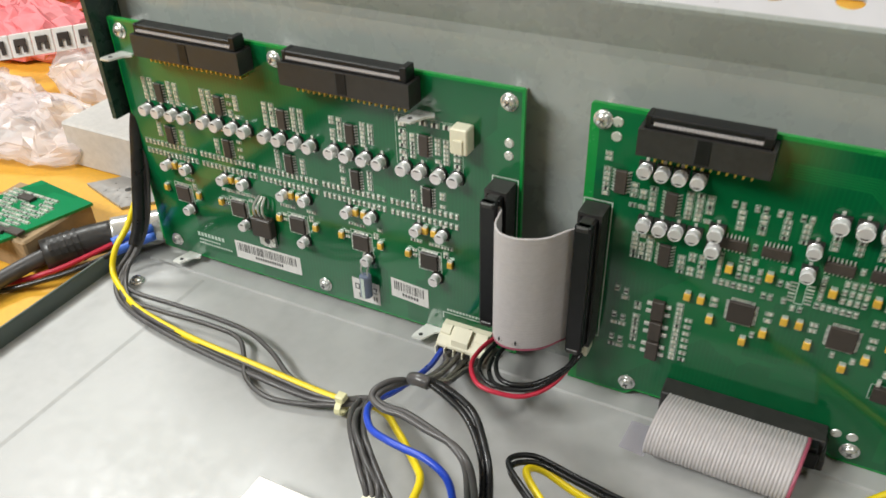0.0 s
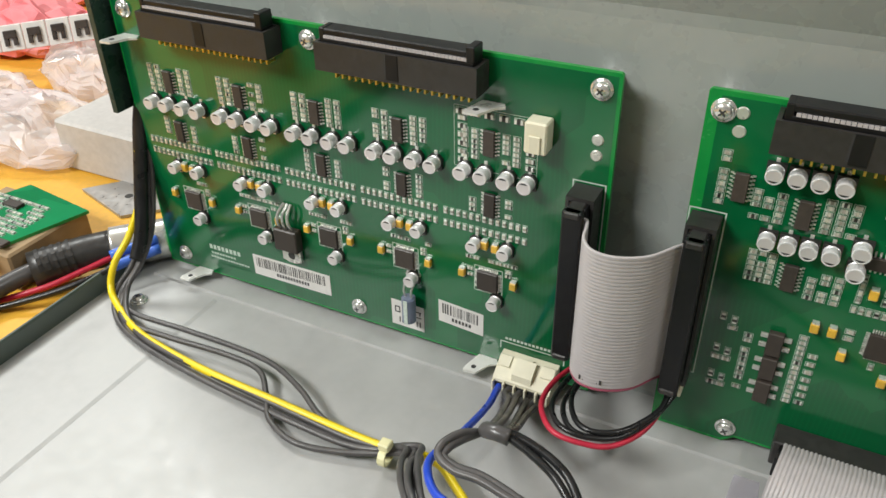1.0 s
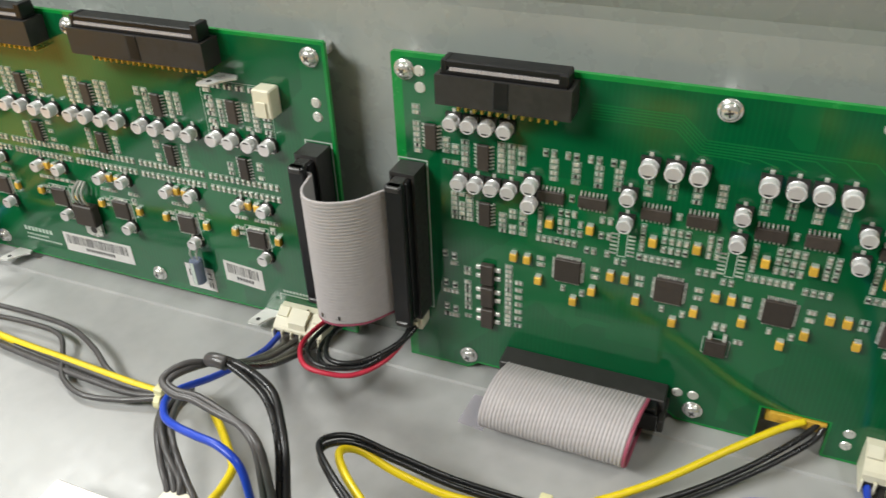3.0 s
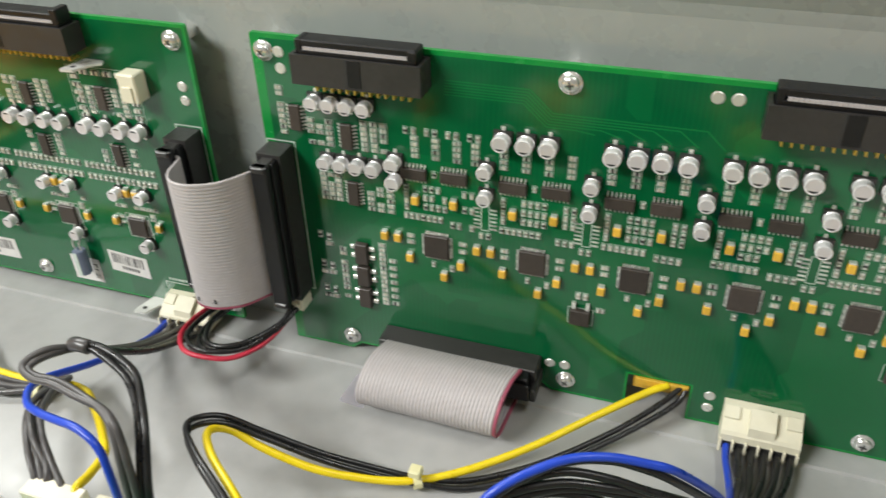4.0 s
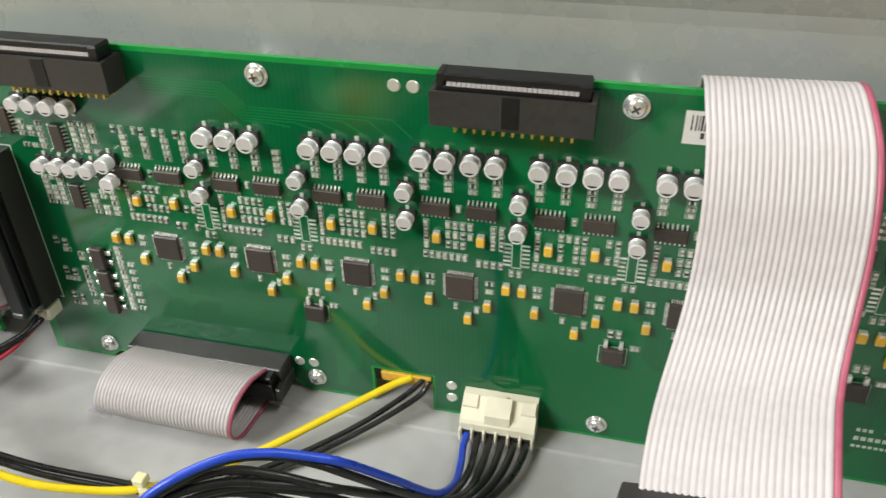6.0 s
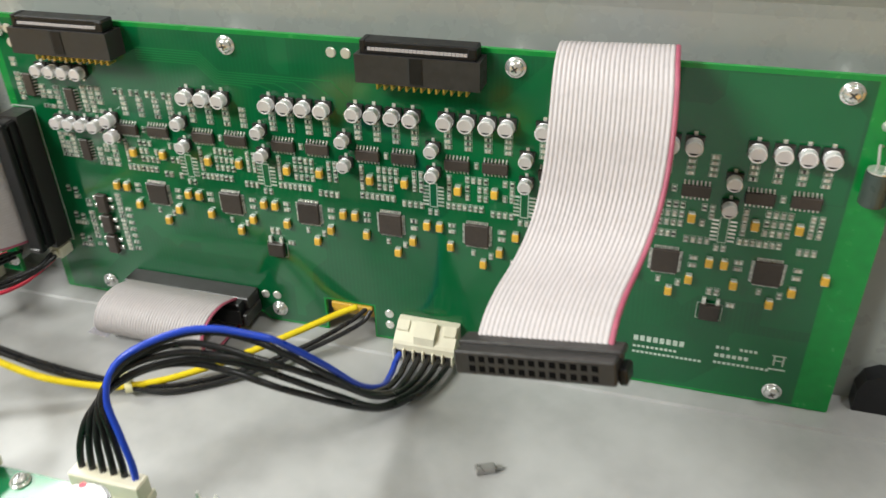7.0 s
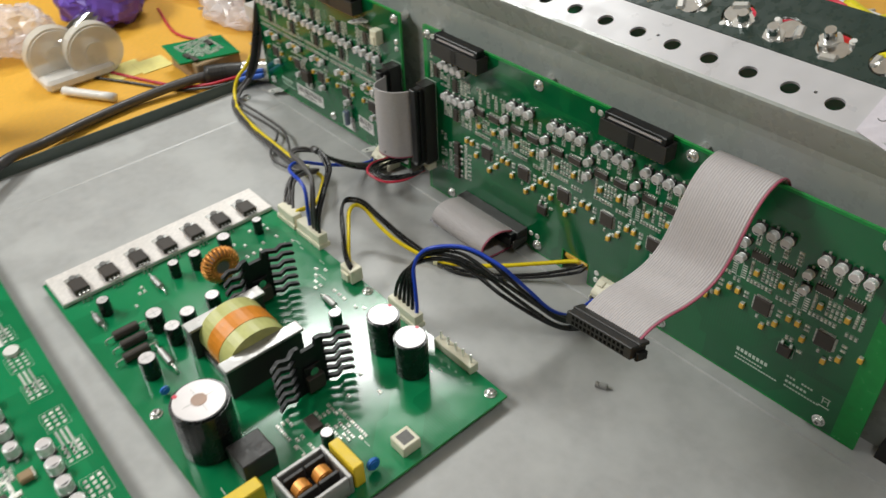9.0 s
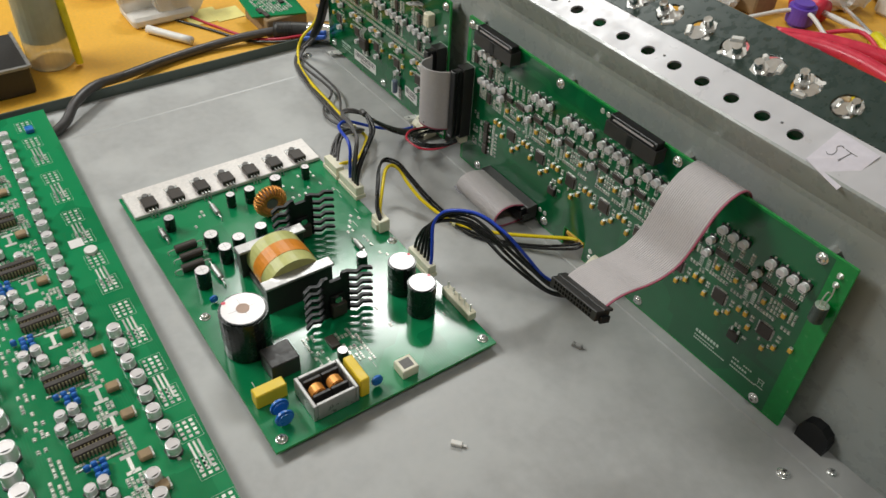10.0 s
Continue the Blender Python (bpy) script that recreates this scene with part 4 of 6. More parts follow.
# ---- flat cables ----
def idc_plug(x, z0, z1, parent):
    """A plug over an upright header: body, cap and the gap in which the cable is gripped."""
    body = part("plug_body", one_box(x - 3.1, x + 3.1, -12.4, -6.0, z0 + 1.6, z1 - 1.6, 0.3), BLACK, parent)
    part("plug_cap", one_box(x - 3.1, x + 3.1, -16.4, -13.5, z0 + 1.0, z1 - 1.0, 0.5), BLACK, parent)
    for z in (z0 + 1.0, z1 - 3.2):
        part("latch", one_box(x - 2.4, x + 2.4, -17.0, -9.0, z, z + 2.2, 0.4), BLACKMATT, parent)
    return body


link = thing("ribbon_cable", "grey flat ribbon cable bridging the two upright boards", "ribbon cable", "flat cables")
idc_plug(-34.2, 29, 88, link)
idc_plug(1.6, 28, 87.5, link)
line = [(-34, -13.0, 58.6), (-30.4, -13.2, 58.6), (-29.2, -17, 58.6), (-28, -23, 58.4), (-24, -27.4, 58.2), (-17, -27.6, 58), (-9, -23, 57.8), (-3.5, -15, 57.8), (-1.5, -13.0, 57.8), (2, -13.0, 57.8)]
ribbon_sheet(line, ((0, 0, 1), (0, 0, 1)), 40, 1.27, RIBBON, "ribbon", link, 1, 40, groove=0.38)
bm = bmesh.new()
for k, (u, h) in enumerate(((-23.6, 1.6), (-22.4, 0.5), (-21.0, 1.5), (-19.4, 1.6), (-18.2, 0.5), (-17.0, 1.7))):
    box(bm, u - 0.3, u + 0.3, -28.36, -28.0, 35.6, 35.6 + h)
part("printed_mark", bm, INK, link)
ribbon_sheet(line, ((0, 0, 1), (0, 0, 1)), 40, 1.27, REDEDGE, "red_edge_conductor", link, 0, 1)

fold = thing("ribbon_cable", "grey ribbon cable folded over from the low header to the pan", "ribbon cable", "flat cables")
line = [(64, -6, 15.2), (63.8, -12, 17.8), (63.0, -19, 19.5), (62.0, -27, 18.0), (61.2, -32, 12.5), (61.0, -31.5, 6.5), (61.4, -26, 2.6), (62, -16, 1.9), (63, -6, 2.2), (63.5, 4, 2.6)]
ribbon_sheet(line, ((1, -0.02, 0), (1, -0.02, 0)), 40, 1.27, RIBBON, "ribbon", fold, 0, 39, groove=0.04)
ribbon_sheet(line, ((1, -0.02, 0), (1, -0.02, 0)), 40, 1.27, REDEDGE, "red_edge_conductor", fold, 39, 40)
part("plug_body", one_box(37.5, 92, -13.4, -8.6, 8.6, 16.4, 0.4), BLACK, fold)
part("plug_cap", one_box(36.8, 92.8, -14.6, -13.6, 7.4, 14.6, 0.3), BLACK, fold)
part("latch", one_box(92.9, 95, -13.5, -1, 6.5, 12, 0.4), BLACKMATT, fold)

loose = thing("ribbon_cable", "loose grey ribbon cable hanging forward over the long board", "ribbon cable", "flat cables")
line = [(231.5, 6.5, 108), (231.5, 4.8, 121), (231.3, 0.5, 128), (231.6, -7, 131), (232, -17, 129.4), (232.8, -26, 124.5), (233.4, -33, 116), (233.4, -38.5, 106), (232.6, -44, 97), (231, -51.5, 90.5), (229, -61, 87), (227.4, -71, 86.2), (226.4, -80, 84.6), (226, -88, 81.2)]
ribbon_sheet(line, ((1, 0, 0), (0.97, -0.1, 0.2)), 26, 1.34, RIBBON, "ribbon", loose, 0, 25, groove=0.08)
ribbon_sheet(line, ((1, 0, 0), (0.97, -0.1, 0.2)), 26, 1.34, REDEDGE, "red_edge_conductor", loose, 25, 26)
sock = bmesh.new()
box(sock, -20, 20, -6.4, 3.2, -3.0, 3.0, 0.4)
box(sock, -20.6, 20.6, -2.0, 4.4, 2.2, 4.0, 0.4)
plug = part("plug", sock, BLACKMATT, loose, "black socket plug with two rows of holes")
plug.matrix_basis = Matrix.Translation((0.2260, -0.0895, 0.0790)) @ Matrix.Rotation(radians(-6), 4, "Z") @ Matrix.Rotation(radians(-11), 4, "Y") @ Matrix.Rotation(radians(-14), 4, "X")
hole = shared("pin_hole", lambda: one_box(-0.75, 0.75, -6.52, -6.41, -0.75, 0.75), HOLE)
for k in range(13):
    for z in (-1.27, 1.27):
        again("pin_hole", hole, ((k - 6) * 2.54, 0, z), plug)
part("latch", one_box(20, 22, -4, 2.5, -3.6, 0.5, 0.4), BLACK, plug)


# ---- wire harnesses ----
def wires(parent, runs, r=0.95):
    for material, pts in runs:
        part("wire", tube(pts, r, 10, 8), material, parent, smooth=True)


def shift(pts, dx, dy, dz, wobble=0.0, seed=0):
    rnd = random.Random(seed)
    return [(x + dx + rnd.uniform(-wobble, wobble), y + dy + rnd.uniform(-wobble, wobble), max(z + dz, 1.0)) for x, y, z in pts]


def cable_tie(place, r, way, parent):
    x, y, z = place
    bm = bmesh.new()
    d = Vector(way).normalized()
    side = d.cross(Vector((0, 0, 1))).normalized()
    up = side.cross(d)
    ring = [Vector(place) + r * (math.cos(a) * side + math.sin(a) * up * 0.8) for a in [2 * math.pi * k / 14 for k in range(14)]]
    rows = []
    for s, grow in ((-1.3, 1.0), (-1.3, 1.25), (1.3, 1.25), (1.3, 1.0)):
        rows.append([bm.verts.new(Vector(place) + (q - Vector(place)) * grow + d * s) for q in ring])
    for a, b in zip(rows, rows[1:] + rows[:1]):
        for k in range(14):
            bm.faces.new((a[k], a[(k + 1) % 14], b[(k + 1) % 14], b[k]))
    tie = part("cable_tie", bm, TIE, parent, "yellowed nylon cable tie")
    part("tie_head", one_box(x - 2, x + 2, y - 2, y + 2, z + r * 0.8, z + r * 0.8 + 3, 0.4), TIE, tie)
    return tie


h1 = thing("wire_harness", "yellow and charcoal wires tied together along the pan", "wire harness", "wire harnesses")
yel = [(-223.5, 4, 84), (-225.5, -3, 60), (-226, -6, 42), (-227, -17, 26), (-229, -26, 17), (-228, -32, 8), (-218, -38, 4.4), (-198, -46, 3.6), (-164, -51.5, 4), (-125, -54, 4.6), (-92, -56, 5.2), (-80, -56.5, 6), (-73.5, -55, 6), (-66, -54.4, 6.3), (-58, -56.6, 7), (-51, -62, 8), (-44.2, -67.5, 9), (-36, -75, 10.5), (-29.5, -82, 12.5), (-26.5, -92, 15), (-26, -98, 16), (-26, -101, 12)]
grey = [(-223, 5, 84), (-224, 0, 62), (-224, -3, 44), (-221, -12, 26), (-222, -21, 14), (-224, -30, 6), (-214, -41, 2.6), (-196, -49, 2.2), (-164, -54, 2.4), (-126, -57, 2.6), (-94, -58.5, 3), (-80, -57.6, 4.6), (-73.6, -55.6, 6.4), (-68, -56.4, 9), (-65.4, -63.5, 12.5), (-60, -73.4, 17.4), (-52.5, -84, 21), (-44, -92.5, 20), (-39, -98, 16), (-38, -101, 12)]
wires(h1, [(WYEL, yel)], 1.5)
wires(h1, [(WGREY, grey), (WGREY, shift(grey, -2.6, -0.6, 0.4, 0.5, 2)), (WGREY, shift(grey, 1.4, 1.6, 1.6, 0.6, 3))], 1.15)
loop1 = grey[:6] + [(-212, -37, 4), (-185, -36.5, 4), (-158, -37, 5), (-138, -39.5, 6), (-121, -46, 6), (-108, -53, 5), (-94, -57, 4.6), (-80, -57, 6), (-72, -55.6, 7.4), (-65, -58, 10), (-61, -67, 15), (-55, -77, 20), (-46, -87, 23), (-36, -95, 19), (-31, -98.5, 16), (-30, -101, 12)]
loop2 = shift(grey[:6], 0.8, 1.5, 0.5) + [(-212, -42, 4), (-188, -43, 4), (-160, -42, 5), (-142, -43.5, 5), (-132, -52, 4), (-124, -61, 3), (-110, -66, 3), (-94, -63, 3), (-80, -58.6, 4.6), (-72, -57, 7), (-66, -60.5, 11), (-63, -69, 17.5), (-56.5, -80, 23), (-46.5, -90, 23.5), (-37.5, -96, 18), (-34, -101, 12)]
wires(h1, [(WGREY, loop1), (WGREY, loop2)], 1.1)
part("sleeve", tube([(-223, 6, 88), (-224.5, 1, 72), (-225.5, -2, 58), (-225, -7, 42), (-222.5, -14, 27), (-222.5, -20, 17)], 3.0, 12), WBLACK, h1, "black heat-shrink sleeve", smooth=True)
cable_tie((-78, -58, 4.6), 3.6, (1, 0.05, 0.05), h1)
for x0, x1 in ((-42, -22), (-18, 8)):
    p = part("plug", one_box(x0, x1, -104.5, -97.5, 7, 16.5, 0.5), CREAM, h1, "cream nylon wire plug")
    part("rim", one_box(x0 - 0.8, x1 + 0.8, -105.3, -96.7, 6.1, 9.5, 0.3), CREAM, p)

h2 = thing("wire_harness", "blue and black power wires looping from the cream plug", "wire harness", "wire harnesses")
wires(h2, [(WBLUE, [(-57.8, -9.5, 3.4), (-57.4, -14, 3.8), (-56.2, -23.5, 6), (-54.8, -39.4, 13), (-53.3, -56.7, 22), (-52, -73.6, 32), (-48.3, -83.2, 37), (-42.3, -90, 39), (-34.9, -93.3, 41), (-27.4, -94.9, 42), (-17.6, -96.6, 43), (-10, -98.6, 40), (-7.2, -100.4, 30), (-7, -101, 12)])], 1.25)
# two wires double back above the tie, two bow out at once
for k, j in ((0, 0.0), (1, 1.0)):
    x = -53.7 + 4.2 * k
    wires(h2, [(WGREY, [(x, -9.5, 3.4), (x - 0.2, -14, 4.2), (-50.4 + 2.4 * j, -20.1, 7.4), (-46.4 + 2 * j, -37.4, 17.4), (-42 + 1.4 * j, -55.5, 31.4), (-38 + 0.6 * j, -69.8, 45), (-39.9 - 1.0 * j, -76.9, 48.4 + 1.4 * j), (-42 - 1.6 * j, -82.4 - 0.4 * j, 49.4 + 1.0 * j), (-42 - 1.0 * j, -85.7 - 0.8 * j, 49 + 0.6 * j),
                        (-37.3, -87.4 - 1.4 * j, 49 + 0.2 * j), (-30.3, -87.2 - 1.8 * j, 49 + 0.6 * j), (-20.9, -89.4 - 1.2 * j, 49), (-11.5 + j, -92.4, 48.6), (-5.4 + 1.5 * j, -95.8, 46), (-3 + 2.4 * j, -99, 36), (-2.4 + 3 * j, -100.8, 24), (-2.2 + 3 * j, -101, 12)])], 1.2)
for k, j in ((2, 0.0), (3, 1.0)):
    x = -53.7 + 4.2 * k
    wires(h2, [(WBLACK, [(x, -9.5, 3.4), (x - 0.2, -14, 4.0), (-43.6 + 2.4 * j, -25.5, 9.4), (-39.6 + 1.6 * j, -43.7, 21.4), (-36.4 + 0.9 * j, -62, 37.6), (-35.2 + 0.6 * j, -72.4, 48.6), (-31.4 + 1.4 * j, -74.4 + 0.4 * j, 51.6 + 0.6 * j), (-27.2 + 1.8 * j, -74.6 + 1.0 * j, 51.4 + 0.6 * j), (-20.2 + 2.2 * j, -76.1 + 1.4 * j, 49.5 + j),
                        (-13.6 + 2.6 * j, -78.4 + 1.2 * j, 47 + j), (-7 + 2.4 * j, -84, 44.6 + 0.6 * j), (-1.7 + 2.2 * j, -91, 41), (1 + 2.4 * j, -97.5, 32), (1.6 + 2.6 * j, -100.6, 22), (1.6 + 2.6 * j, -101, 12)])], 1.2)
part("sleeve", tube([(-36.6, -70, 46.6), (-35.2, -73.4, 50.2), (-32.2, -74.6, 52), (-28.2, -74.6, 51.8)], 2.3, 12, 4), WGREY, h2, "charcoal sleeve over wires", smooth=True)

h3 = thing("wire_harness", "short red and black wires looping between the boards", "wire harness", "wire harnesses")
loop = [(-33, 3, 13), (-36.6, -11, 15), (-36.6, -23.5, 17), (-33.2, -32, 18.5), (-27.5, -37.2, 18.5), (-18.9, -37.4, 18), (-9.7, -34, 17.5), (-2.1, -23.9, 18.5), (2, -9, 22)]
wires(h3, [(RED, loop), (WBLACK, [(-31, 3, 13), (-32.6, -10, 16), (-33, -22, 18), (-30.4, -31, 19.8), (-25, -36, 20.4), (-17, -36, 20), (-8, -31, 19.5), (-1, -20, 20), (2.6, -9, 23)]),
           (WBLACK, [(-29, 3, 12), (-29.6, -9, 14), (-30, -20, 16), (-27, -29, 18), (-22, -34.4, 19), (-15, -34.6, 19.4), (-7, -30, 19.6), (0, -18, 21), (3.4, -9, 23.6)]),
           (WBLACK, [(-28, 3, 14), (-28, -8, 16.4), (-28, -18, 18), (-25, -27, 19.5), (-20, -33, 20.6), (-13, -33, 21), (-6, -28, 21.4), (0.6, -17, 22.4), (1.4, -9, 24.4)])], 0.95)

h4 = thing("wire_harness", "yellow and black wires tied together on the pan", "wire harness", "wire harnesses")
ya = [(44, -106, 17), (40, -103, 22), (30, -95, 28), (14, -83, 28), (6, -73, 25), (10, -68, 22), (22, -68, 17), (38, -66, 11), (54, -60.5, 6), (66, -55.5, 4), (80, -47, 4), (98, -33, 6), (116, -16, 9), (131, -4, 13), (138, 0, 15)]
yb = [(48, -107, 17), (40, -105, 23), (28, -97, 30), (10, -85, 31), (0, -74, 28), (6, -66, 25), (20, -64, 20), (38, -61, 13), (56, -56, 6), (66, -54, 4), (82, -49, 2.4), (102, -36, 3), (122, -19, 6), (136, -6, 11), (142, 0, 15)]
wires(h4, [(WYEL, ya)], 1.35)
wires(h4, [(WBLACK, yb), (WBLACK, shift(yb[:-2], 1.5, -2.0, -0.6, 0.3, 8) + [(140, -5, 10), (144, 0, 14.5)])], 1.0)
cable_tie((66.5, -55, 4.2), 2.7, (0.8, 0.55, 0), h4)
p = part("plug", one_box(40, 52, -110.5, -102, 7, 17, 0.5), CREAM, h4, "cream two-way wire plug")
part("latch", one_box(42.5, 49.5, -112, -110.5, 8, 14, 0.3), CREAM, p)

h5 = thing("wire_harness", "blue and black power wires arching over the pan", "wire harness", "wire harnesses")
high = [(105.2, -103, 14), (104.6, -102, 21), (101.6, -100, 30), (97.4, -96.8, 42), (98.8, -92, 50), (104.9, -87.2, 55), (115.6, -80, 58), (125.2, -75.4, 57.5), (134.7, -71.8, 54.5), (142, -69, 51), (151.8, -60.3, 37), (158.3, -48.9, 20), (160.4, -35, 8), (160, -24, 4.4), (159, -16, 3.5), (158.9, -9.5, 3.6)]
low = [(85.6, -103, 14), (85.6, -102, 20), (87, -100.5, 27), (90.5, -98, 35), (96, -92, 41.5), (104.9, -84.6, 45), (116.1, -79, 45), (128.6, -76.3, 42), (136, -74, 38), (143.5, -70.6, 33), (157, -57.3, 18), (164.8, -45.9, 8), (171, -36, 5), (176, -26, 4), (178.5, -16, 3.5), (178.7, -9.5, 3.6)]
for k, f in enumerate((0.0, 0.16, 0.42, 0.55, 0.8, 1.0)):
    g = k / 5
    pts = []
    for i, (p, q) in enumerate(zip(high, low)):
        m = g if i < 3 or i > 12 else f
        sway = 1.6 * math.sin(1.7 * k + 0.9 * i) if 2 < i < 12 and 0 < k < 5 else 0.0
        pts.append((p[0] + (q[0] - p[0]) * m, p[1] + (q[1] - p[1]) * m + sway * 0.6, p[2] + (q[2] - p[2]) * m + sway * 0.4))
    wires(h5, [(WBLUE if k == 0 else WBLACK, pts)], 1.15)
p = part("plug", one_box(82.6, 108.2, -106.6, -100.4, 7, 16, 0.5), CREAM, h5, "cream six-way wire plug")
part("rim", one_box(82, 108.8, -107.2, -99.8, 6.1, 9.5, 0.3), CREAM, p)

# ---- power supply board ----
S = thing("power_supply_board", "bright green power supply board lying on short feet", "circuit board")
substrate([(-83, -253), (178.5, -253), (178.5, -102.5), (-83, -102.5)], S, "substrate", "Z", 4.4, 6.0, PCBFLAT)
for sx, sy in ((172, -246.5), (171.5, -108), (62, -106.5), (63, -246), (-76, -110)):
    pan_screw("screw", (sx, sy, 6.05), S, "Z", 0.8)
    part("foot", one_cyl(sx, sy, 2.2, 2.8, 4.4, "Z", 6), STEELM, S)
part("heat_spreader", one_box(-83.5, -52, -250.8, -103.2, 6.02, 9.0, 0.5), BAR, S, "pale cast aluminium bar")
for k in range(7):
    y = -237.2 + 19.7 * k
    t = part("power_transistor", one_box(-66, -54, y - 5, y + 5, 9.02, 13.2, 0.5), IC, S)
    part("mounting_tab", one_box(-73, -66.02, y - 5, y + 5, 9.02, 10.2, 0.2), STEELM, t)
    part("clip_screw", one_cyl(-69.6, y, 11.2, 2.6, 2.0, "Z", 14, 2.2), FERRITE, t)
    for d in (-2.5, 0, 2.5):
        part("leg", tube([(-54, y + d, 11), (-50.5, y + d, 10.4), (-49, y + d, 6)], 0.5, 6, 4), TIN, t)


def radial_cap(x, y, r, h, material, label, top=None, z=6.0):
    """A standing radial capacitor: sleeve, rolled rim, bare vented top."""
    ob = part("electrolytic_capacitor", one_cyl(x, y, z + h / 2, r, h, "Z", 28, bevel=r * 0.07), material, S, label)
    part("top", one_cyl(x, y, z + h + 0.06, r * 0.88, 0.2, "Z", 26), top or ALUTOP, ob)
    part("vent", box(box(bmesh.new(), x - r * 0.6, x + r * 0.6, y - 0.15, y + 0.15, z + h + 0.16, z + h + 0.22), x - 0.15, x + 0.15, y - r * 0.6, y + r * 0.6, z + h + 0.16, z + h + 0.23), LAMIN, ob)
    return ob


SLEEVE = mat("black_sleeve", (0.006, 0.009, 0.008), 0.25, 0, 200, 0.1)
big = radial_cap(100, -233, 14.6, 33, SLEEVE, "large black electrolytic capacitor")
part("red_dot", one_cyl(90.5, -241, 39.25, 1.3, 0.12, "Z", 12), REDP, big)
part("printed_spot", one_cyl(100, -233, 39.28, 4.0, 0.1, "Z", 18), mat("faded_brown_print", (0.5, 0.35, 0.28), 0.6), big)
for x, y in ((106.5, -127), (130, -127)):
    c = radial_cap(x, y, 9.2, 25, SLEEVE, "black electrolytic capacitor with a bright top")
    part("red_dot", one_cyl(x - 3, y + 7, 31.25, 1.1, 0.12, "Z", 10), REDP, c)
for x, y, r, h in ((4, -216, 5, 13), (21, -213, 4.6, 13), (16, -201, 4.6, 13), (12, -183, 4.4, 12), (36, -235, 5, 14), (-30, -233, 3.8, 11), (-33, -186, 3.4, 11), (-31, -172, 4.0, 12), (-31, -151, 4.4, 14), (-36, -124, 3.2, 11), (72, -137, 3.8, 9), (140, -190, 3.4, 9)):
    radial_cap(x, y, r, h, SLEEVE, "small black electrolytic capacitor")
for x, y in ((-4.5, -232), (6, -232), (16.5, -235)):
    d = part("diode", one_cyl(x, y, 9.2, 2.9, 15, "Y", 16, bevel=0.4), IC, S, "black axial diode")
    part("lead", tube([(x, y - 12, 6), (x, y - 11.4, 9.2), (x, y, 9.2), (x, y + 11.4, 9.2), (x, y + 12, 6)], 0.5, 6, 4), TIN, d)
for x, y, w in ((-26, -240, 10), (-33, -199, 12), (30, -224, 14), (56, -130, 10)):
    r = part("resistor", one_cyl(x, y, 8.4, 1.9, w, "X", 14, bevel=0.5), LAMIN, S, "grey axial resistor")
    part("lead", tube([(x - w, y, 6), (x - w + 1, y, 8.4), (x, y, 8.4), (x + w - 1, y, 8.4), (x + w, y, 6)], 0.4, 6, 4), TIN, r)


def finned_sink(x, y0, y1, z1):
    """A black heat sink: an upright plate with stacked blades at both ends and the transistor screwed to it."""
    ym = (y0 + y1) / 2
    ob = part("heat_sink", prism([(y0 + 12, 6.2), (y1 - 12, 6.2), (y1 - 12, z1), (ym + 5, z1), (ym + 4, z1 - 4), (ym - 4, z1 - 4), (ym - 5, z1), (y0 + 12, z1)], "X", x - 1.2, x + 1.2), SINK, S, "black finned heat sink")
    for e, s in ((y0 - 2, 1), (y1 + 2, -1)):
        for k in range(6):
            z = 9.5 + k * (z1 - 10.5) / 5
            part("fin", prism([(x - 1.2, e + 14.5 * s), (x + 2.4, e + 10.0 * s), (x + 0.4, e + 5.4 * s), (x + 3.6, e), (x + 6.0, e), (x + 2.8, e + 5.6 * s), (x + 4.8, e + 10.4 * s), (x + 1.4, e + 15.6 * s)], "Z", z - 1.1, z + 1.1), SINK, ob)
    part("power_transistor", one_box(x + 1.25, x + 5.6, ym - 5, ym + 5, 9, 19, 0.4), IC, ob)
    part("mounting_tab", one_box(x + 1.25, x + 2.5, ym - 5, ym + 5, 19, 25, 0.2), SINK, ob)
    part("screw", one_cyl(x + 3.4, ym, 22, 2.6, 2.0, "X", 14), CHROME, ob)
    return ob


SINK = mat("black_anodised", (0.007, 0.007, 0.008), 0.42, 0.0, 300, 0.1, spec=0.3)
finned_sink(104, -196, -153, 40)
finned_sink(25, -179, -137, 41)
tr = part("transformer", one_box(43, 75, -207, -169, 6.1, 12, 0.6), BLACKMATT, S, "transformer wound with green and orange tape")
for x in (36, 76):
    c = part("core", one_box(x, x + 6.5, -211, -165, 6.2, 27, 0.3), BLACKMATT, tr, "dark laminated core")
    # separate paler top: reflected light on the core put into its colour
    part("core_top", one_box(x - 0.6, x + 8.0, -212, -164, 27.02, 29, 0.4), LAMIN, c, "core top coloured bright for the light it reflects")
for x0, x1, m, r in ((43, 53, TAPE, 19.0), (53, 65, TAPEOR, 19.3), (65, 75.5, TAPE, 19.0)):
    bm = one_cyl((x0 + x1) / 2, 0, 0, r, x1 - x0, "X", 36)
    bmesh.ops.scale(bm, vec=(1, 1, 0.86), verts=bm.verts)
    bmesh.ops.translate(bm, vec=(0, -188, 19.5), verts=bm.verts)
    part("winding", bm, m, tr)
bm = bmesh.new()
for k in range(26):
    a = 2 * math.pi * k / 26
    tube([(-8 + 4.4 * math.cos(b), -166 + (7.6 + 4.0 * math.sin(b)) * math.cos(a), 19 + (7.6 + 4.0 * math.sin(b)) * math.sin(a)) for b in [math.pi / 3 * q for q in range(7)]], 1.0, 5, 3, bm)
choke = part("choke_ring", one_cyl(-8, -166, 19, 8.0, 7.0, "X", 26), FERRITE, S, "orange copper-wound ring choke")
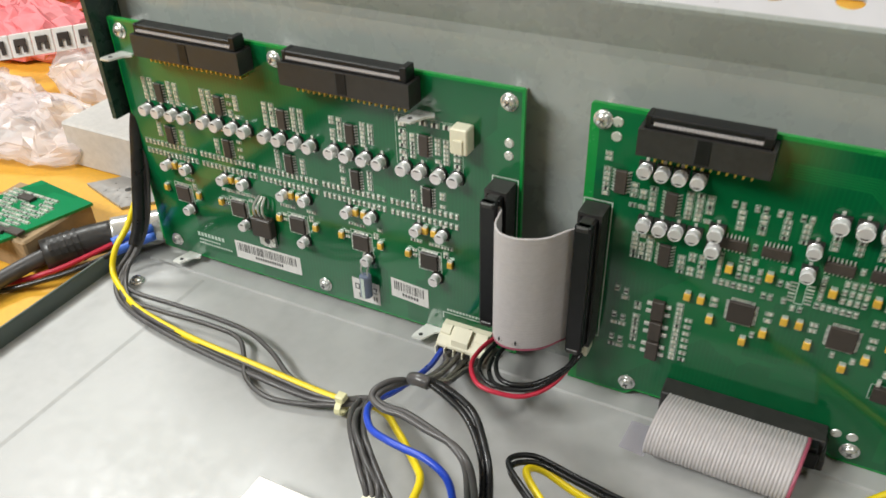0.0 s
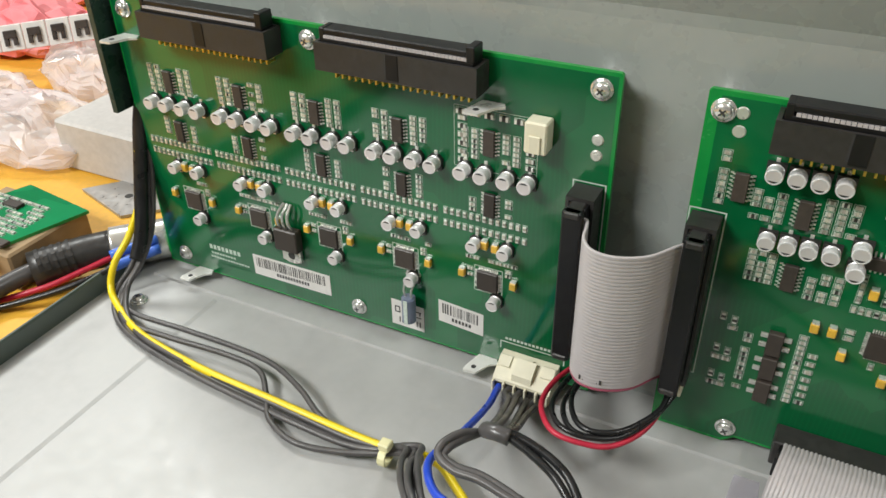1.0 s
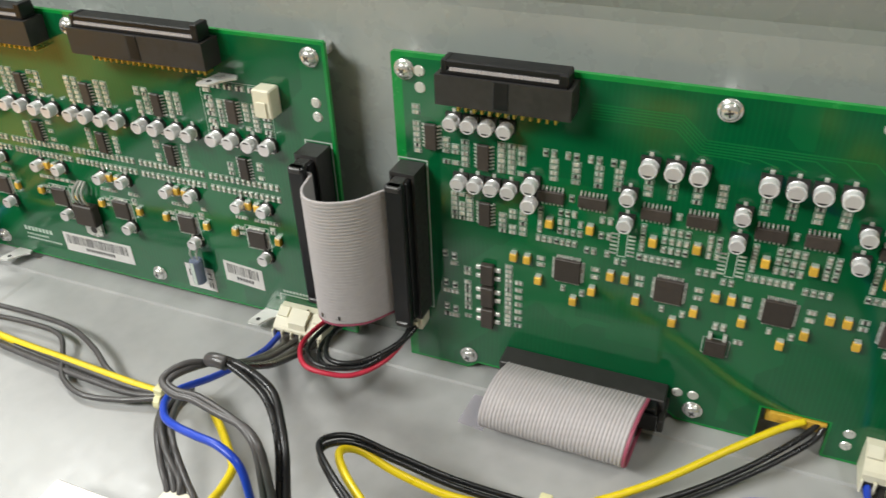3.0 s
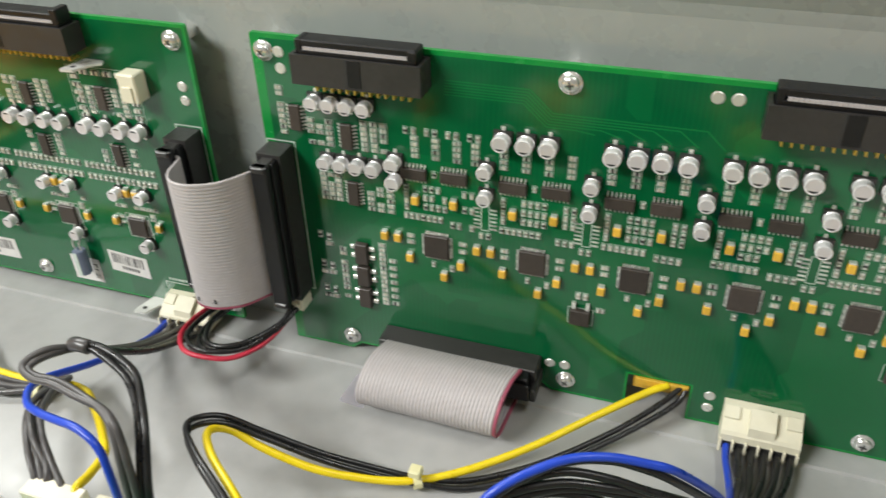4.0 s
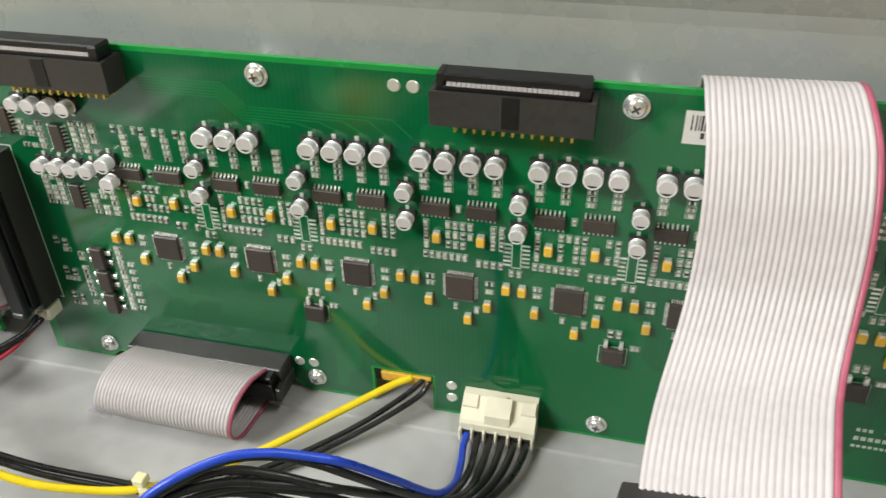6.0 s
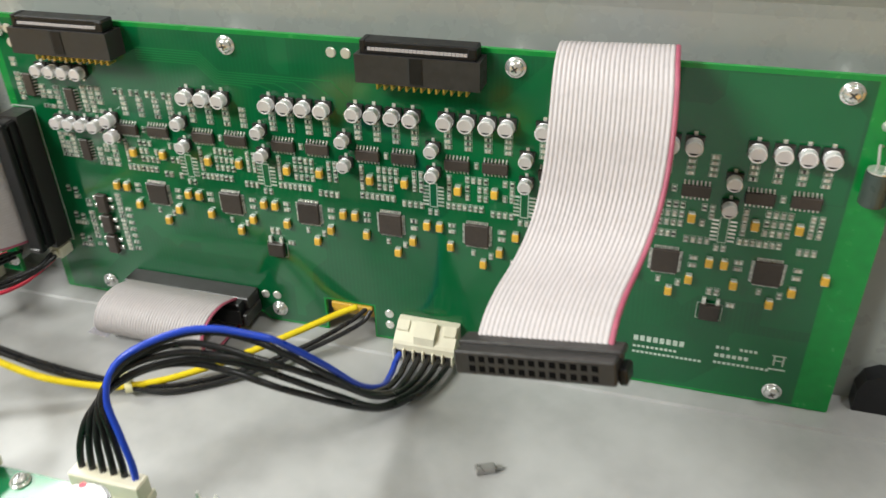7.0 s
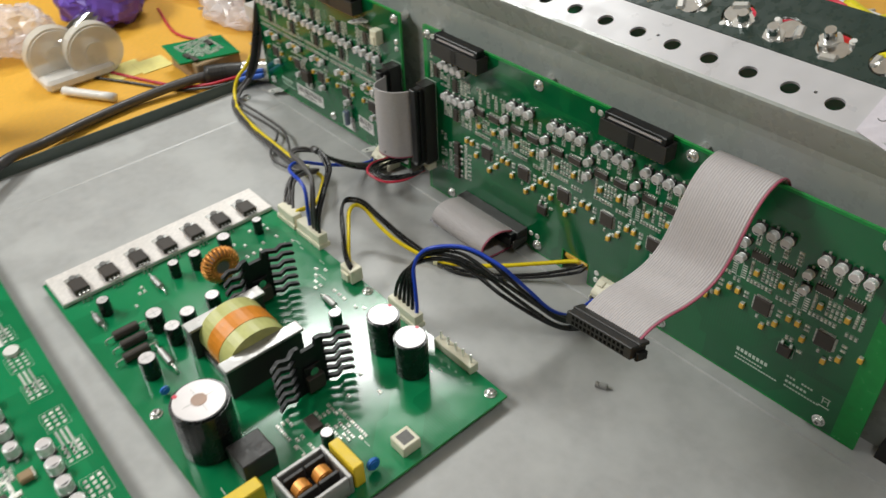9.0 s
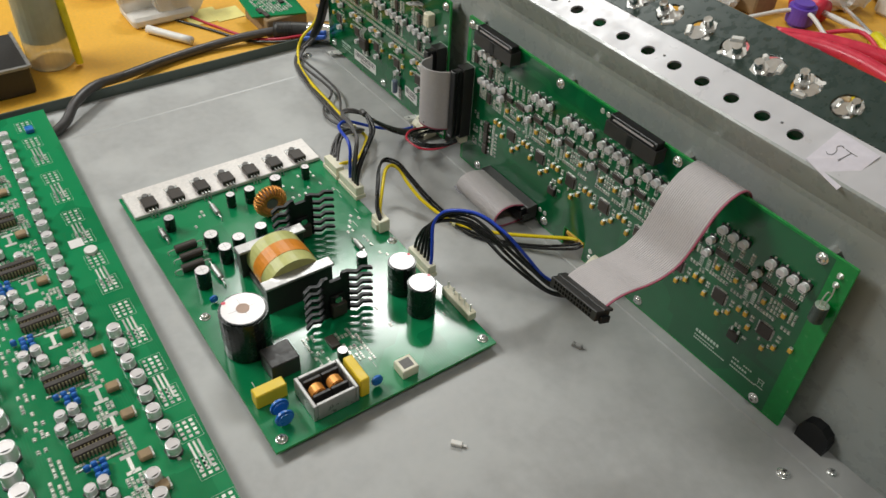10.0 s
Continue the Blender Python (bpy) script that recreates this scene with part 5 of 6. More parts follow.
part("winding", bm, COPPER, choke, smooth=True)["kind"] = "stuff"
emi = part("mains_choke", box(box(box(box(bmesh.new(), 147, 172, -226, -223.6, 6.2, 19, 0.5), 147, 172, -199.4, -197, 6.2, 19, 0.5), 147, 149.4, -223.6, -199.4, 6.2, 19, 0.5), 169.6, 172, -223.6, -199.4, 6.2, 19, 0.5), LAMIN, S, "boxed mains choke with copper windings")
part("bobbin", one_box(149.6, 169.4, -223.4, -199.6, 6.2, 12), BLACKMATT, emi)
for y in (-217.5, -206):
    part("winding", one_cyl(159.5, y, 15, 4.6, 6.5, "X", 18, bevel=0.6), COPPER, emi)
    for x in (153.5, 165.5):
        part("flange", one_box(x - 1, x + 1, y - 5.4, y + 5.4, 12, 20, 0.3), BLACKMATT, emi)
part("film_capacitor", one_box(139.5, 147, -249, -230, 6.2, 17, 0.6), FILM, S, "yellow box film capacitor")
part("film_capacitor", one_box(150, 171, -195.6, -189.6, 6.2, 21, 0.6), FILM, S, "yellow box film capacitor")
for x, y in ((156, -239.5), (164.5, -240.5)):
    bm = one_cyl(0, 0, 0, 5.6, 3.6, "X", 20, bevel=1.2)
    bmesh.ops.translate(bm, vec=(x, y, 12.5), verts=bm.verts)
    d = part("disc_capacitor", bm, BLUEDISC, S, "blue ceramic disc capacitor")
    for e in (-2.5, 2.5):
        part("leg", tube([(x, y + e, 8.5), (x, y + e, 5.8)], 0.4, 6, 2), TIN, d)
part("relay", one_box(117, 134, -233, -215, 6.2, 19, 0.6), BLACKMATT, S, "black square relay by the large capacitor")
part("disc_capacitor", one_cyl(168, -183, 11, 3.6, 3.0, "X", 16, bevel=0.8), BLUEDISC, S, "small blue disc capacitor")
part("disc_capacitor", one_cyl(54, -236, 9.5, 2.6, 3.0, "X", 16, bevel=0.8), BLUEDISC, S, "small blue disc capacitor")
w = part("mains_socket", one_box(162, 173, -168, -157, 6.1, 13, 0.5), CREAM, S, "small cream socket")
part("socket_slot", one_box(164, 171, -166, -159, 13.02, 13.1), FERRITE, w)
f = part("pin_header", one_box(124.5, 155, -107, -101, 6.1, 12, 0.4), CREAM, S, "cream five-pin header with bare pins")
for k in range(5):
    part("pin", one_box(127.3 + 6.1 * k, 128.3 + 6.1 * k, -104.6, -103.6, 12, 18), TIN, f)
chips = Chips(True, 6.0)
chips.block(112, 150, -205, -196, 3.4, 2.6, fill=0.6)
chips.block(118, 150, -188, -172, 3.4, 2.6, fill=0.55)
chips.block(-40, -12, -222, -206, 4.4, 3.4, fill=0.3)
chips.block(20, 60, -130, -112, 4.8, 3.6, fill=0.3)
chips.block(66, 96, -122, -112, 4.2, 3.4, fill=0.4)
chips.block(-44, -10, -146, -110, 6, 5, fill=0.25)
chips.block(100, 170, -168, -140, 9, 7, fill=0.18)
chips.block(120, 160, -120, -110, 6, 4, fill=0.3)
chips.finish(S)
part("chip", one_box(120, 130, -192, -186, 6.1, 8.6, 0.3), IC, S)
bm = bmesh.new()
for k in range(26):
    x, y = random.uniform(-40, 165), random.uniform(-245, -108)
    box(bm, x, x + random.uniform(2, 8), y, y + 0.5, 6.01, 6.05)
part("maker_print", bm, SILK, S, "pale printed lines")["kind"] = "stuff"

# ---- long board lying in the pan ----
L = thing("circuit_board", "bright green mixer board lying flat in the pan", "circuit board")
ob = substrate([(-229, -267.5), (204, -281), (204, -425), (-229, -425)], L, "substrate", "Z", 8.4, 10.0, PCBFLAT)
for x in (-220, -60, 90, 198):
    for y in (-292, -420):
        part("foot", one_cyl(x, y, 4.2, 2.8, 8.4, "Z", 6), STEELM, L)
chips = Chips(True, 10.0)
KHAKI = mat("tarnished_leg", (0.36, 0.31, 0.17), 0.4, 0.4, 300, 0.15)
for k in range(18):
    can_capacitor(-195 + 14.0 * k, -304.5 - 0.38 * k, L, 3.6, 7.5, 90 + random.uniform(-8, 8), True, 10.0)
for k in range(8):
    can_capacitor(53 + 14.1 * k, -298 - 0.5 * (k % 3), L, 3.9, 7.8, 90 + random.uniform(-8, 8), True, 10.0)
can_capacitor(163, -313, L, 3.9, 7.8, 80, True, 10.0)
can_capacitor(176, -314, L, 3.9, 7.8, 95, True, 10.0)


def side_legs(x, y0, y1):
    bm = bmesh.new()
    n = round((y1 - y0) / 2.0)
    for q in range(n):
        y = y0 + (q + 0.5) * (y1 - y0) / n
        for e in (-1, 1):
            box(bm, x + e * 1.95, x + e * 2.5, y - 0.45, y + 0.45, 10.05, 14.6)
    return bm


for k in range(8):
    x = -198 + 54 * k
    for d in (-2.9, 2.9):
        s = part("multi_pin_chip", one_box(x + d - 1.9, x + d + 1.9, -344, -321.5, 10.4, 15.4, 0.4), IC, L, "dark multi-legged chip")
        part("lead_frame", side_legs(x + d, -343.5, -322), KHAKI, s)
    by = -346 if k < 5 else -336.5
    for j in range(7):
        bx, cy = x + 13 + 3.9 * (j % 3) + random.uniform(-0.5, 0.5), by + 4.6 - 4.2 * (j // 3) + random.uniform(-0.6, 0.6)
        d = part("disc_capacitor", one_box(bx - 1.4, bx + 1.4, cy - 1.7, cy + 1.7, 11.2, 15.6, 0.8), BLUEDISC, L, "small blue capacitor")
        part("lead", one_box(bx - 0.3, bx + 0.3, cy - 1.2, cy + 1.2, 10.0, 11.3), TIN, d)
    for dx, y in ((26, -335), (27.5, -342), (36, -333.5), (36.5, -344), (45, -329)):
        can_capacitor(x + dx, y - (6 if k < 5 else 0) * (dx < 40), L, 3.0, 6.4, 90 + random.uniform(-25, 25), True, 10.0)
    for dx, y in ((19, -322),) if k < 5 else ((-11, -311), (20, -312)):
        c = part("coil", one_box(x + dx - 3.2, x + dx + 3.2, y - 3.6, y + 3.6, 10.1, 13.6, 0.8), CARD, L, "brown square coil")
        part("end_cap", one_box(x + dx - 3.3, x + dx + 3.3, y + 3.0, y + 4.2, 10.05, 13.0, 0.2), TIN, c)
        for e in (-5.5, 5.5):
            chips.pad(x + dx + e - 1.2, x + dx + e + 1.2, y - 12, y - 4.6)
        chips.pad(x + dx - 4.4, x + dx + 4.4, y - 9.2, y - 7.2)
    chips.block(x + 3, x + 13, -322, -314, 3.2, 2.4, fill=0.85)
    chips.block(x - 14, x - 6, -345, -320, 3.6, 2.6, fill=0.75)
    chips.block(x + 6, x + 12, -345, -322, 3.4, 2.6, True, fill=0.8)
    chips.block(x - 14, x + 24, -360, -349, 4.0, 3.2, fill=0.6)
    chips.block(x + 28, x + 40, -326, -315, 3.0, 2.4, fill=0.7, dark=0.3)
    chips.block(x - 5, x + 5, -320, -316, 2.8, 2.2, True, fill=0.9)
    chips.block(x + 22, x + 34, -361, -350, 3.2, 2.2, fill=0.5)
    for j in range(3):
        can_capacitor(x - 16 + 15 * j, -371 - 2 * (j % 2), L, 5.0, 11, 90, True, 10.0)
    for bx in (x - 18, x + 9):
        for q in range(3):
            for e in range(4):
                chips.pad(bx + 3.4 * e, bx + 3.4 * e + 2.0, -292 + 3.6 * q, -290 + 3.6 * q)
        chips.frame_line(bx - 1.5, bx + 14, -293.5, -281)
    for q in range(3):
        chips.pad(x + 24, x + 44, -291 + 2.6 * q, -289.8 + 2.6 * q)
chips.finish(L)
part("printed_patch", one_box(-49, -40, -298, -289, 10.01, 10.2), PAPER, L, "white label")
part("trimmer", one_cyl(-31, -287.5, 11.2, 4.2, 2.2, "Z", 16), WHITEP, L, "round white trimmer")
part("blue_trimmer", one_box(-204, -197, -288, -282, 10.1, 13.5, 0.4), BLUEDISC, L, "blue trimmer by the corner")

# ---- loose bits in the pan ----
for bx, by, turn, col in ((205, -57.5, 25, LAMIN), (224, -165, 40, WHITEP)):
    b = tagged(part("loose_clip", box(box(bmesh.new(), -3.4, 3.4, -1.6, 1.6, 0, 2.6, 0.4), 3.2, 5.6, -0.6, 0.6, 0.6, 1.4), col), "small loose metal clip lying in the pan", "clip", "loose clips")
    b.matrix_basis = Matrix.Translation((bx * MM, by * MM, 0.0001)) @ Matrix.Rotation(radians(turn), 4, "Z")
# thin lilac patch added in place of a glint on the base sheet
b = tagged(part("sticky_tape", prism([(26, -27), (36, -28), (35, -12), (27, -12)], "Z", 0.05, 0.2), GLINTCLEAR), "pale see-through patch standing in for a reflection on the pan", "tape")
b = tagged(part("ledge_label", prism([(266, 30.2), (290, 28.6), (289, 1.4), (267, 5.4)], "Z", 0, 0.25), LILAC), "white paper label taped to the ledge with pen marks", "label")
for v in b.data.vertices:
    y = v.co.y / MM
    v.co.z += ((y - 5.2) / 0.957 * 0.29 + 158.8 + 0.7) * MM if y > 5 else (159.2 - (5.2 - y) * 0.8) * MM


def on_ledge(x, y):
    return x, y, (y - 5.2) / 0.957 * 0.29 + 158.8 + 1.1


for stroke in ([(275.2, 22), (273.4, 22.6), (272.2, 20.6), (273.8, 18.4), (274.0, 15.6), (272.2, 14.2), (270.6, 15.0)], [(276.2, 22), (279.5, 21.6), (283.0, 21.4)], [(279.6, 21.4), (279.0, 18), (278.2, 14)]):
    part("pen_mark", tube([on_ledge(*q) for q in stroke], 0.2, 5), FERRITE, b)

# jacks showing through the panel openings
proto = thing("panel_jack", "bright metal jack with a nut behind the panel", "jack", "panel jacks")
part("barrel", one_cyl(-1.5, -1.0, -3.0, 5.2, 13, "Z", 18, bevel=1.4), CHROME, proto)
part("nut", one_cyl(2.6, 2.4, 1.4, 4.2, 5, "Z", 6, bevel=0.5), STEELM, proto)
part("shaft", one_cyl(2.6, 2.4, 5.4, 2.2, 4.5, "Z", 14, 1.8), CHROME, proto)
part("lug", one_box(-6.5, -3.0, -3.2, 3.2, 1.2, 4.4, 0.9), STEELM, proto)
part("terminal", one_cyl(3.6, -4.4, 0.8, 2.0, 6, "Z", 12, 1.4, bevel=0.4), WHITEP, proto)
part("washer", one_cyl(0, 0, -6.6, 7.6, 1.2, "Z", 22, bevel=0.3), BLACKMATT, proto)
slope = Matrix.Rotation(math.atan2(0.436, 0.9), 4, "X")
for k, (u, v, r) in enumerate(JACKS[:8]):
    m = Matrix.Translation((u * MM, (33.0 + v * 0.9 + 2.0) * MM, (167.2 + v * 0.436 - 5.0) * MM)) @ slope @ Matrix.Rotation(k * 1.7, 4, "Z") @ Matrix.Scale(1.2, 4)
    if k == 0:
        proto.matrix_basis = m
    else:
        copy_thing(proto, m)
strip = thing("jack_board", "narrow green board under the panel carrying the jacks", "circuit board")
substrate([(66, 36), (276, 36), (276, 50), (66, 50)], strip, "substrate", "Z", 146.05, 147.6, PCBFLAT)

# ---- things on the bench, beyond the pan's left lip ----
xlr = thing("audio_plug", "metal and black cable plug lying on the yellow mat", "plug")
part("shell", tube([(-231, 8, 9.5), (-236, 3, 9.5), (-246, -7, 9.5), (-249, -10, 9.5)], 9.3, 22, 3), STEELM, xlr, "nickel shell", smooth=True)
part("boot", tube([(-248.5, -9.5, 9.5), (-257, -20, 9.3), (-269, -38, 8.4)], 8.2, 18, 4), BLACKMATT, xlr, "black ribbed boot", smooth=True)
for k in range(5):
    f = k / 5
    part("rib", tube([(-259 - 9 * f, -23 - 13.5 * f, 9.0), (-259.9 - 9 * f, -24.3 - 13.5 * f, 8.9)], 8.9 - 0.9 * f, 16, 2), BLACKMATT, xlr)
part("cord", tube([(-268, -36, 8), (-273, -48, 6.5), (-279, -75, 4), (-280, -110, 2), (-274, -150, 2), (-260, -190, 5), (-240, -222, 13), (-222, -243, 12), (-205, -257, 7), (-195, -275, 4), (-190, -300, 4)], 4.2, 12), WGREY, xlr, "charcoal rubber cord", smooth=True)
stack = thing("component_box", "small card box under a green circuit board", "box")
part("carton", one_box(-331, -276, -42, 2, -3, 16, 1), CARD, stack, "brown card carton")
small = thing("small_circuit_board", "small green circuit board resting on a card box", "circuit board")
substrate([(-336, -46), (-288, -52), (-272, 0), (-318, 6)], small, "substrate", "Z", 16.05, 17.6, PCBFLAT)
chips = Chips(True, 17.6)
chips.block(-324, -286, -40, -6, 3.6, 3.0, fill=0.8, dark=0.3, s=1.2)
chips.finish(small)
for x, y in ((-296, -40), (-286, -38), (-308, -12)):
    part("chip", one_box(x - 5, x + 5, y - 2.4, y + 2.4, 17.6, 19.2, 0.2), IC, small)
block = thing("metal_block", "grey cast block with a flat drilled foot", "metal block")
part("body", one_box(-352, -292, 52, 96, -3, 27, 1.5), GREYBOX, block)
part("foot_plate", prism([(-322, 36), (-282, 24), (-262, 44), (-300, 62)], "Z", -2.9, -1.2), LAMIN, block, "drilled steel foot")
part("drilled_hole", one_cyl(-293, 41, -1.15, 2.2, 0.1, "Z", 14), INK, block)
for k, (r, c, pts) in enumerate(((2.3, BLUEP, [(-243.5, -16, 9.6), (-238, -7, 10), (-232, 2, 10.6)]), (2.3, BLUEP, [(-237, -22, 9.6), (-232.5, -13, 10.2), (-227, -3, 11)]), (2.2, BLUEP, [(-240.6, -18.6, 12.6), (-235, -10, 13.6), (-229.5, -1, 14)]))):
    tagged(part("crimp_sleeve", tube(pts, r, 10, 4), c, smooth=True), "blue insulating crimp sleeve lying by the pan", "crimp sleeve", "crimp sleeves")
for c, pts in ((RED, [(-242.5, -15, 9.6), (-250, -27, 7), (-262, -42, 3), (-285, -58, -1.4), (-330, -80, -1.5), (-380, -100, -1.5)]), (WBLACK, [(-236, -21, 9.6), (-244, -34, 7), (-258, -47, 3), (-282, -64, -1.4), (-320, -85, -1.5), (-380, -120, -1.5)]), (RED, [(-330, 20, -1.5), (-362, 4, -1.5), (-400, -6, -1.5), (-470, 10, -1.5)])):
    tagged(part("loose_wire", tube(pts, 1.4, 8), c, smooth=True), "loose insulated wire lying on the yellow mat", "wire", "loose wires")


def bag(x, y, w, d, h, seed, material, label, level=0.0):
    """A crumpled plastic bag: a low pillow with folds."""
    bm = bmesh.new()
    bmesh.ops.create_uvsphere(bm, u_segments=40, v_segments=24, radius=1)
    for v in bm.verts:
        v.co = Vector((v.co.x * w / 2, v.co.y * d / 2, max(v.co.z, -0.55) * h / 1.55 + h * 0.355))
    crumple(bm, min(w, d) * 0.10, 0.05, seed)
    crumple(bm, 5.0, 0.14, seed + 5)
    for v in bm.verts:
        v.co += Vector((x, y, level))
        v.co.z = max(v.co.z, -2.9)
    ob = tagged(part("plastic_bag", bm, material), label, "plastic bag", "bags on the bench")
    seal = crumple(tube([(x - w * 0.42, y + d * 0.30, level + h * 0.62), (x - w * 0.1, y + d * 0.36, level + h * 0.8), (x + w * 0.2, y + d * 0.34, level + h * 0.74), (x + w * 0.44, y + d * 0.22, level + h * 0.5)], 2.6, 6, 6), 2.0, 0.1, seed)
    part("seal_strip", seal, material, ob)
    return ob


bag(-392, 66, 110, 70, 22, 1.0, POLY, "clear crumpled plastic bag of small parts")
bag(-478, 80, 110, 80, 18, 4.0, POLY, "clear crumpled plastic bag on the bench")
bag(-410, 150, 120, 70, 24, 7.0, POLY, "clear crumpled plastic bag on the bench")
bag(-560, 190, 170, 80, 34, 9.0, PINK, "pink antistatic bag on the bench")
bag(-450, 280, 190, 110, 45, 12.0, PINK, "pink antistatic bag on the bench")
bag(-360, 330, 150, 110, 40, 14.0, POLY, "clear crumpled plastic bag on the bench")
bag(-640, 330, 200, 150, 60, 15.0, PINK, "pink antistatic bag on the bench")
bag(-640, 60, 120, 110, 40, 18.0, PINK, "pink antistatic bag on the bench")
bag(-550, 0, 90, 70, 25, 21.0, POLY, "clear crumpled plastic bag on the bench")
rnd = random.Random(11)
for k in range(16):
    x, y = rnd.uniform(-440, -350), rnd.uniform(40, 95)
    tagged(part("bagged_screw", tube([(x, y, 0), (x + rnd.uniform(-9, 9), y + rnd.uniform(-9, 9), rnd.uniform(0, 6))], rnd.uniform(1.2, 2.4), 7, 2), STEELM), "small metal screw in a plastic bag", "screw", "bagged screws")
reel = thing("carrier_tape", "strip of white carrier tape holding black components", "carrier tape")
base = Vector((-540, 84, 24))
d, up = Vector((0.83, 0.52, 0.10)).normalized(), Vector((-0.1, 0.15, 1)).normalized()
for k in range(14):
    q = base + d * (k * 16)
    m = Matrix((d, d.cross(up).normalized(), up)).transposed().to_4x4()
    cell = bmesh.new()
    box(cell, -7.7, 7.7, -1, 1, -8.5, 8.5, 0.4)
    bmesh.ops.transform(cell, matrix=Matrix.Translation(q) @ m, verts=cell.verts)
    c = part("tape_pocket", cell, WHITEP, reel)
    chip = box(box(box(bmesh.new(), -4.2, 4.2, 1.1, 3, 0, 5, 0.3), -4.2, -1.6, 1.1, 2.6, -5, 0), 1.6, 4.2, 1.1, 2.6, -5, 0)
    bmesh.ops.transform(chip, matrix=Matrix.Translation(q) @ m, verts=chip.verts)
    part("component", chip, IC, c)
bottle = thing("clear_bottle", "tall clear bottle with a yellow tube inside", "bottle")
part("body", one_cyl(-330, -236, 50, 21, 106, "Z", 28, bevel=3), CLEAR, bottle)
part("olive_wrap", one_cyl(-330, -236, 60, 20.4, 70, "Z", 28), OLIVE, bottle, "olive green label")
part("yellow_tube", tube([(-312, -216, 0), (-316, -218, 60), (-330, -222, 130)], 3.4, 10), YELP, bottle)
tray = thing("black_tray", "black metal tray on the bench", "tray")
part("body", one_box(-352, -282, -330, -262, -3, 24, 1.5), BLACKMATT, tray)
part("rim", box(box(bmesh.new(), -353, -281, -263, -260, 22, 25, 0.4), -283, -280, -330, -263, 22, 25, 0.4), LAMIN, tray)
disp = thing("tape_dispenser", "cloudy white plastic tape dispenser", "tape dispenser")
for x, y in ((-385, -128), (-368, -98)):
    part("spool", cyl(one_cyl(x, y, 20, 26, 16, "X", 28, bevel=2), x, y, 20, 10, 18, "X", 20), mat("cloudy_plastic", (0.78, 0.74, 0.66), 0.35, 0, 60, 0.08, alpha=0.6), disp)
part("body", one_box(-402, -356, -150, -86, -3, 8, 3), WHITEP, disp)
for x0, x1, y0, y1, z in ((-372, -338, -96, -62, -2.4), (-362, -334, -70, -40, -2.2)):
    tagged(part("sticky_note", one_box(x0, x1, y0, y1, -2.95, z, 0.1), mat("pale_yellow_paper", (0.8, 0.72, 0.25), 0.6, 0, 200, 0.05)), "pale yellow sticky notes on the mat", "sticky note", "sticky notes")
tagged(part("marker_pen", tube([(-345, -140, 2), (-325, -128, 2), (-300, -112, 2)], 4, 12, 3), WHITEP, smooth=True), "white marker pen lying on the mat", "pen")
tagged(part("spoon", tube([(-420, -110, 4), (-450, -80, 10), (-470, -50, 14)], 12, 14, 5), CHROME, smooth=True), "shiny metal scoop on the bench", "scoop")
bag(-500, -40, 110, 80, 60, 23.0, PURPLE, "purple plastic pouch on the bench")
bag(-480, -140, 90, 80, 40, 25.0, POLY, "clear crumpled plastic bag on the bench")

# ---- things on the bench behind the panel ----
pliers = thing("pliers", "pliers with red plastic handles on the bench", "pliers")
part("handle", tube([(-10, 412, 4), (30, 428, 9), (75, 432, 11), (125, 428, 9), (180, 415, 6)], 8, 12), REDP, pliers, smooth=True)
part("handle", tube([(-14, 420, 4), (34, 446, 9), (90, 462, 11), (150, 466, 9), (200, 462, 6)], 8, 12), REDP, pliers, smooth=True)
part("jaw", tube([(-10, 414, 4), (-45, 402, 4), (-90, 392, 3)], 9, 10), STEELM, pliers, smooth=True)
cutter = thing("red_capped_pen", "white pen with a red cap on the bench", "pen")
part("cap", tube([(-52, 508, 9), (-36, 505, 9), (-14, 503, 9)], 13, 14, 3), REDP, cutter, "red cap", smooth=True)
part("barrel", tube([(-14, 503, 9), (40, 502, 8), (110, 492, 7)], 3.2, 10), WHITEP, cutter, smooth=True)
tagged(part("purple_cap", one_cyl(-24, 476, 10, 15, 26, "Z", 24, bevel=4), PURPLE), "purple plastic cap on the bench", "cap")
driver = thing("screwdriver", "yellow handled screwdriver on the bench", "screwdriver")
part("handle", tube([(52, 500, 8), (84, 478, 8), (118, 462, 8)], 8, 12), YELP, driver, smooth=True)
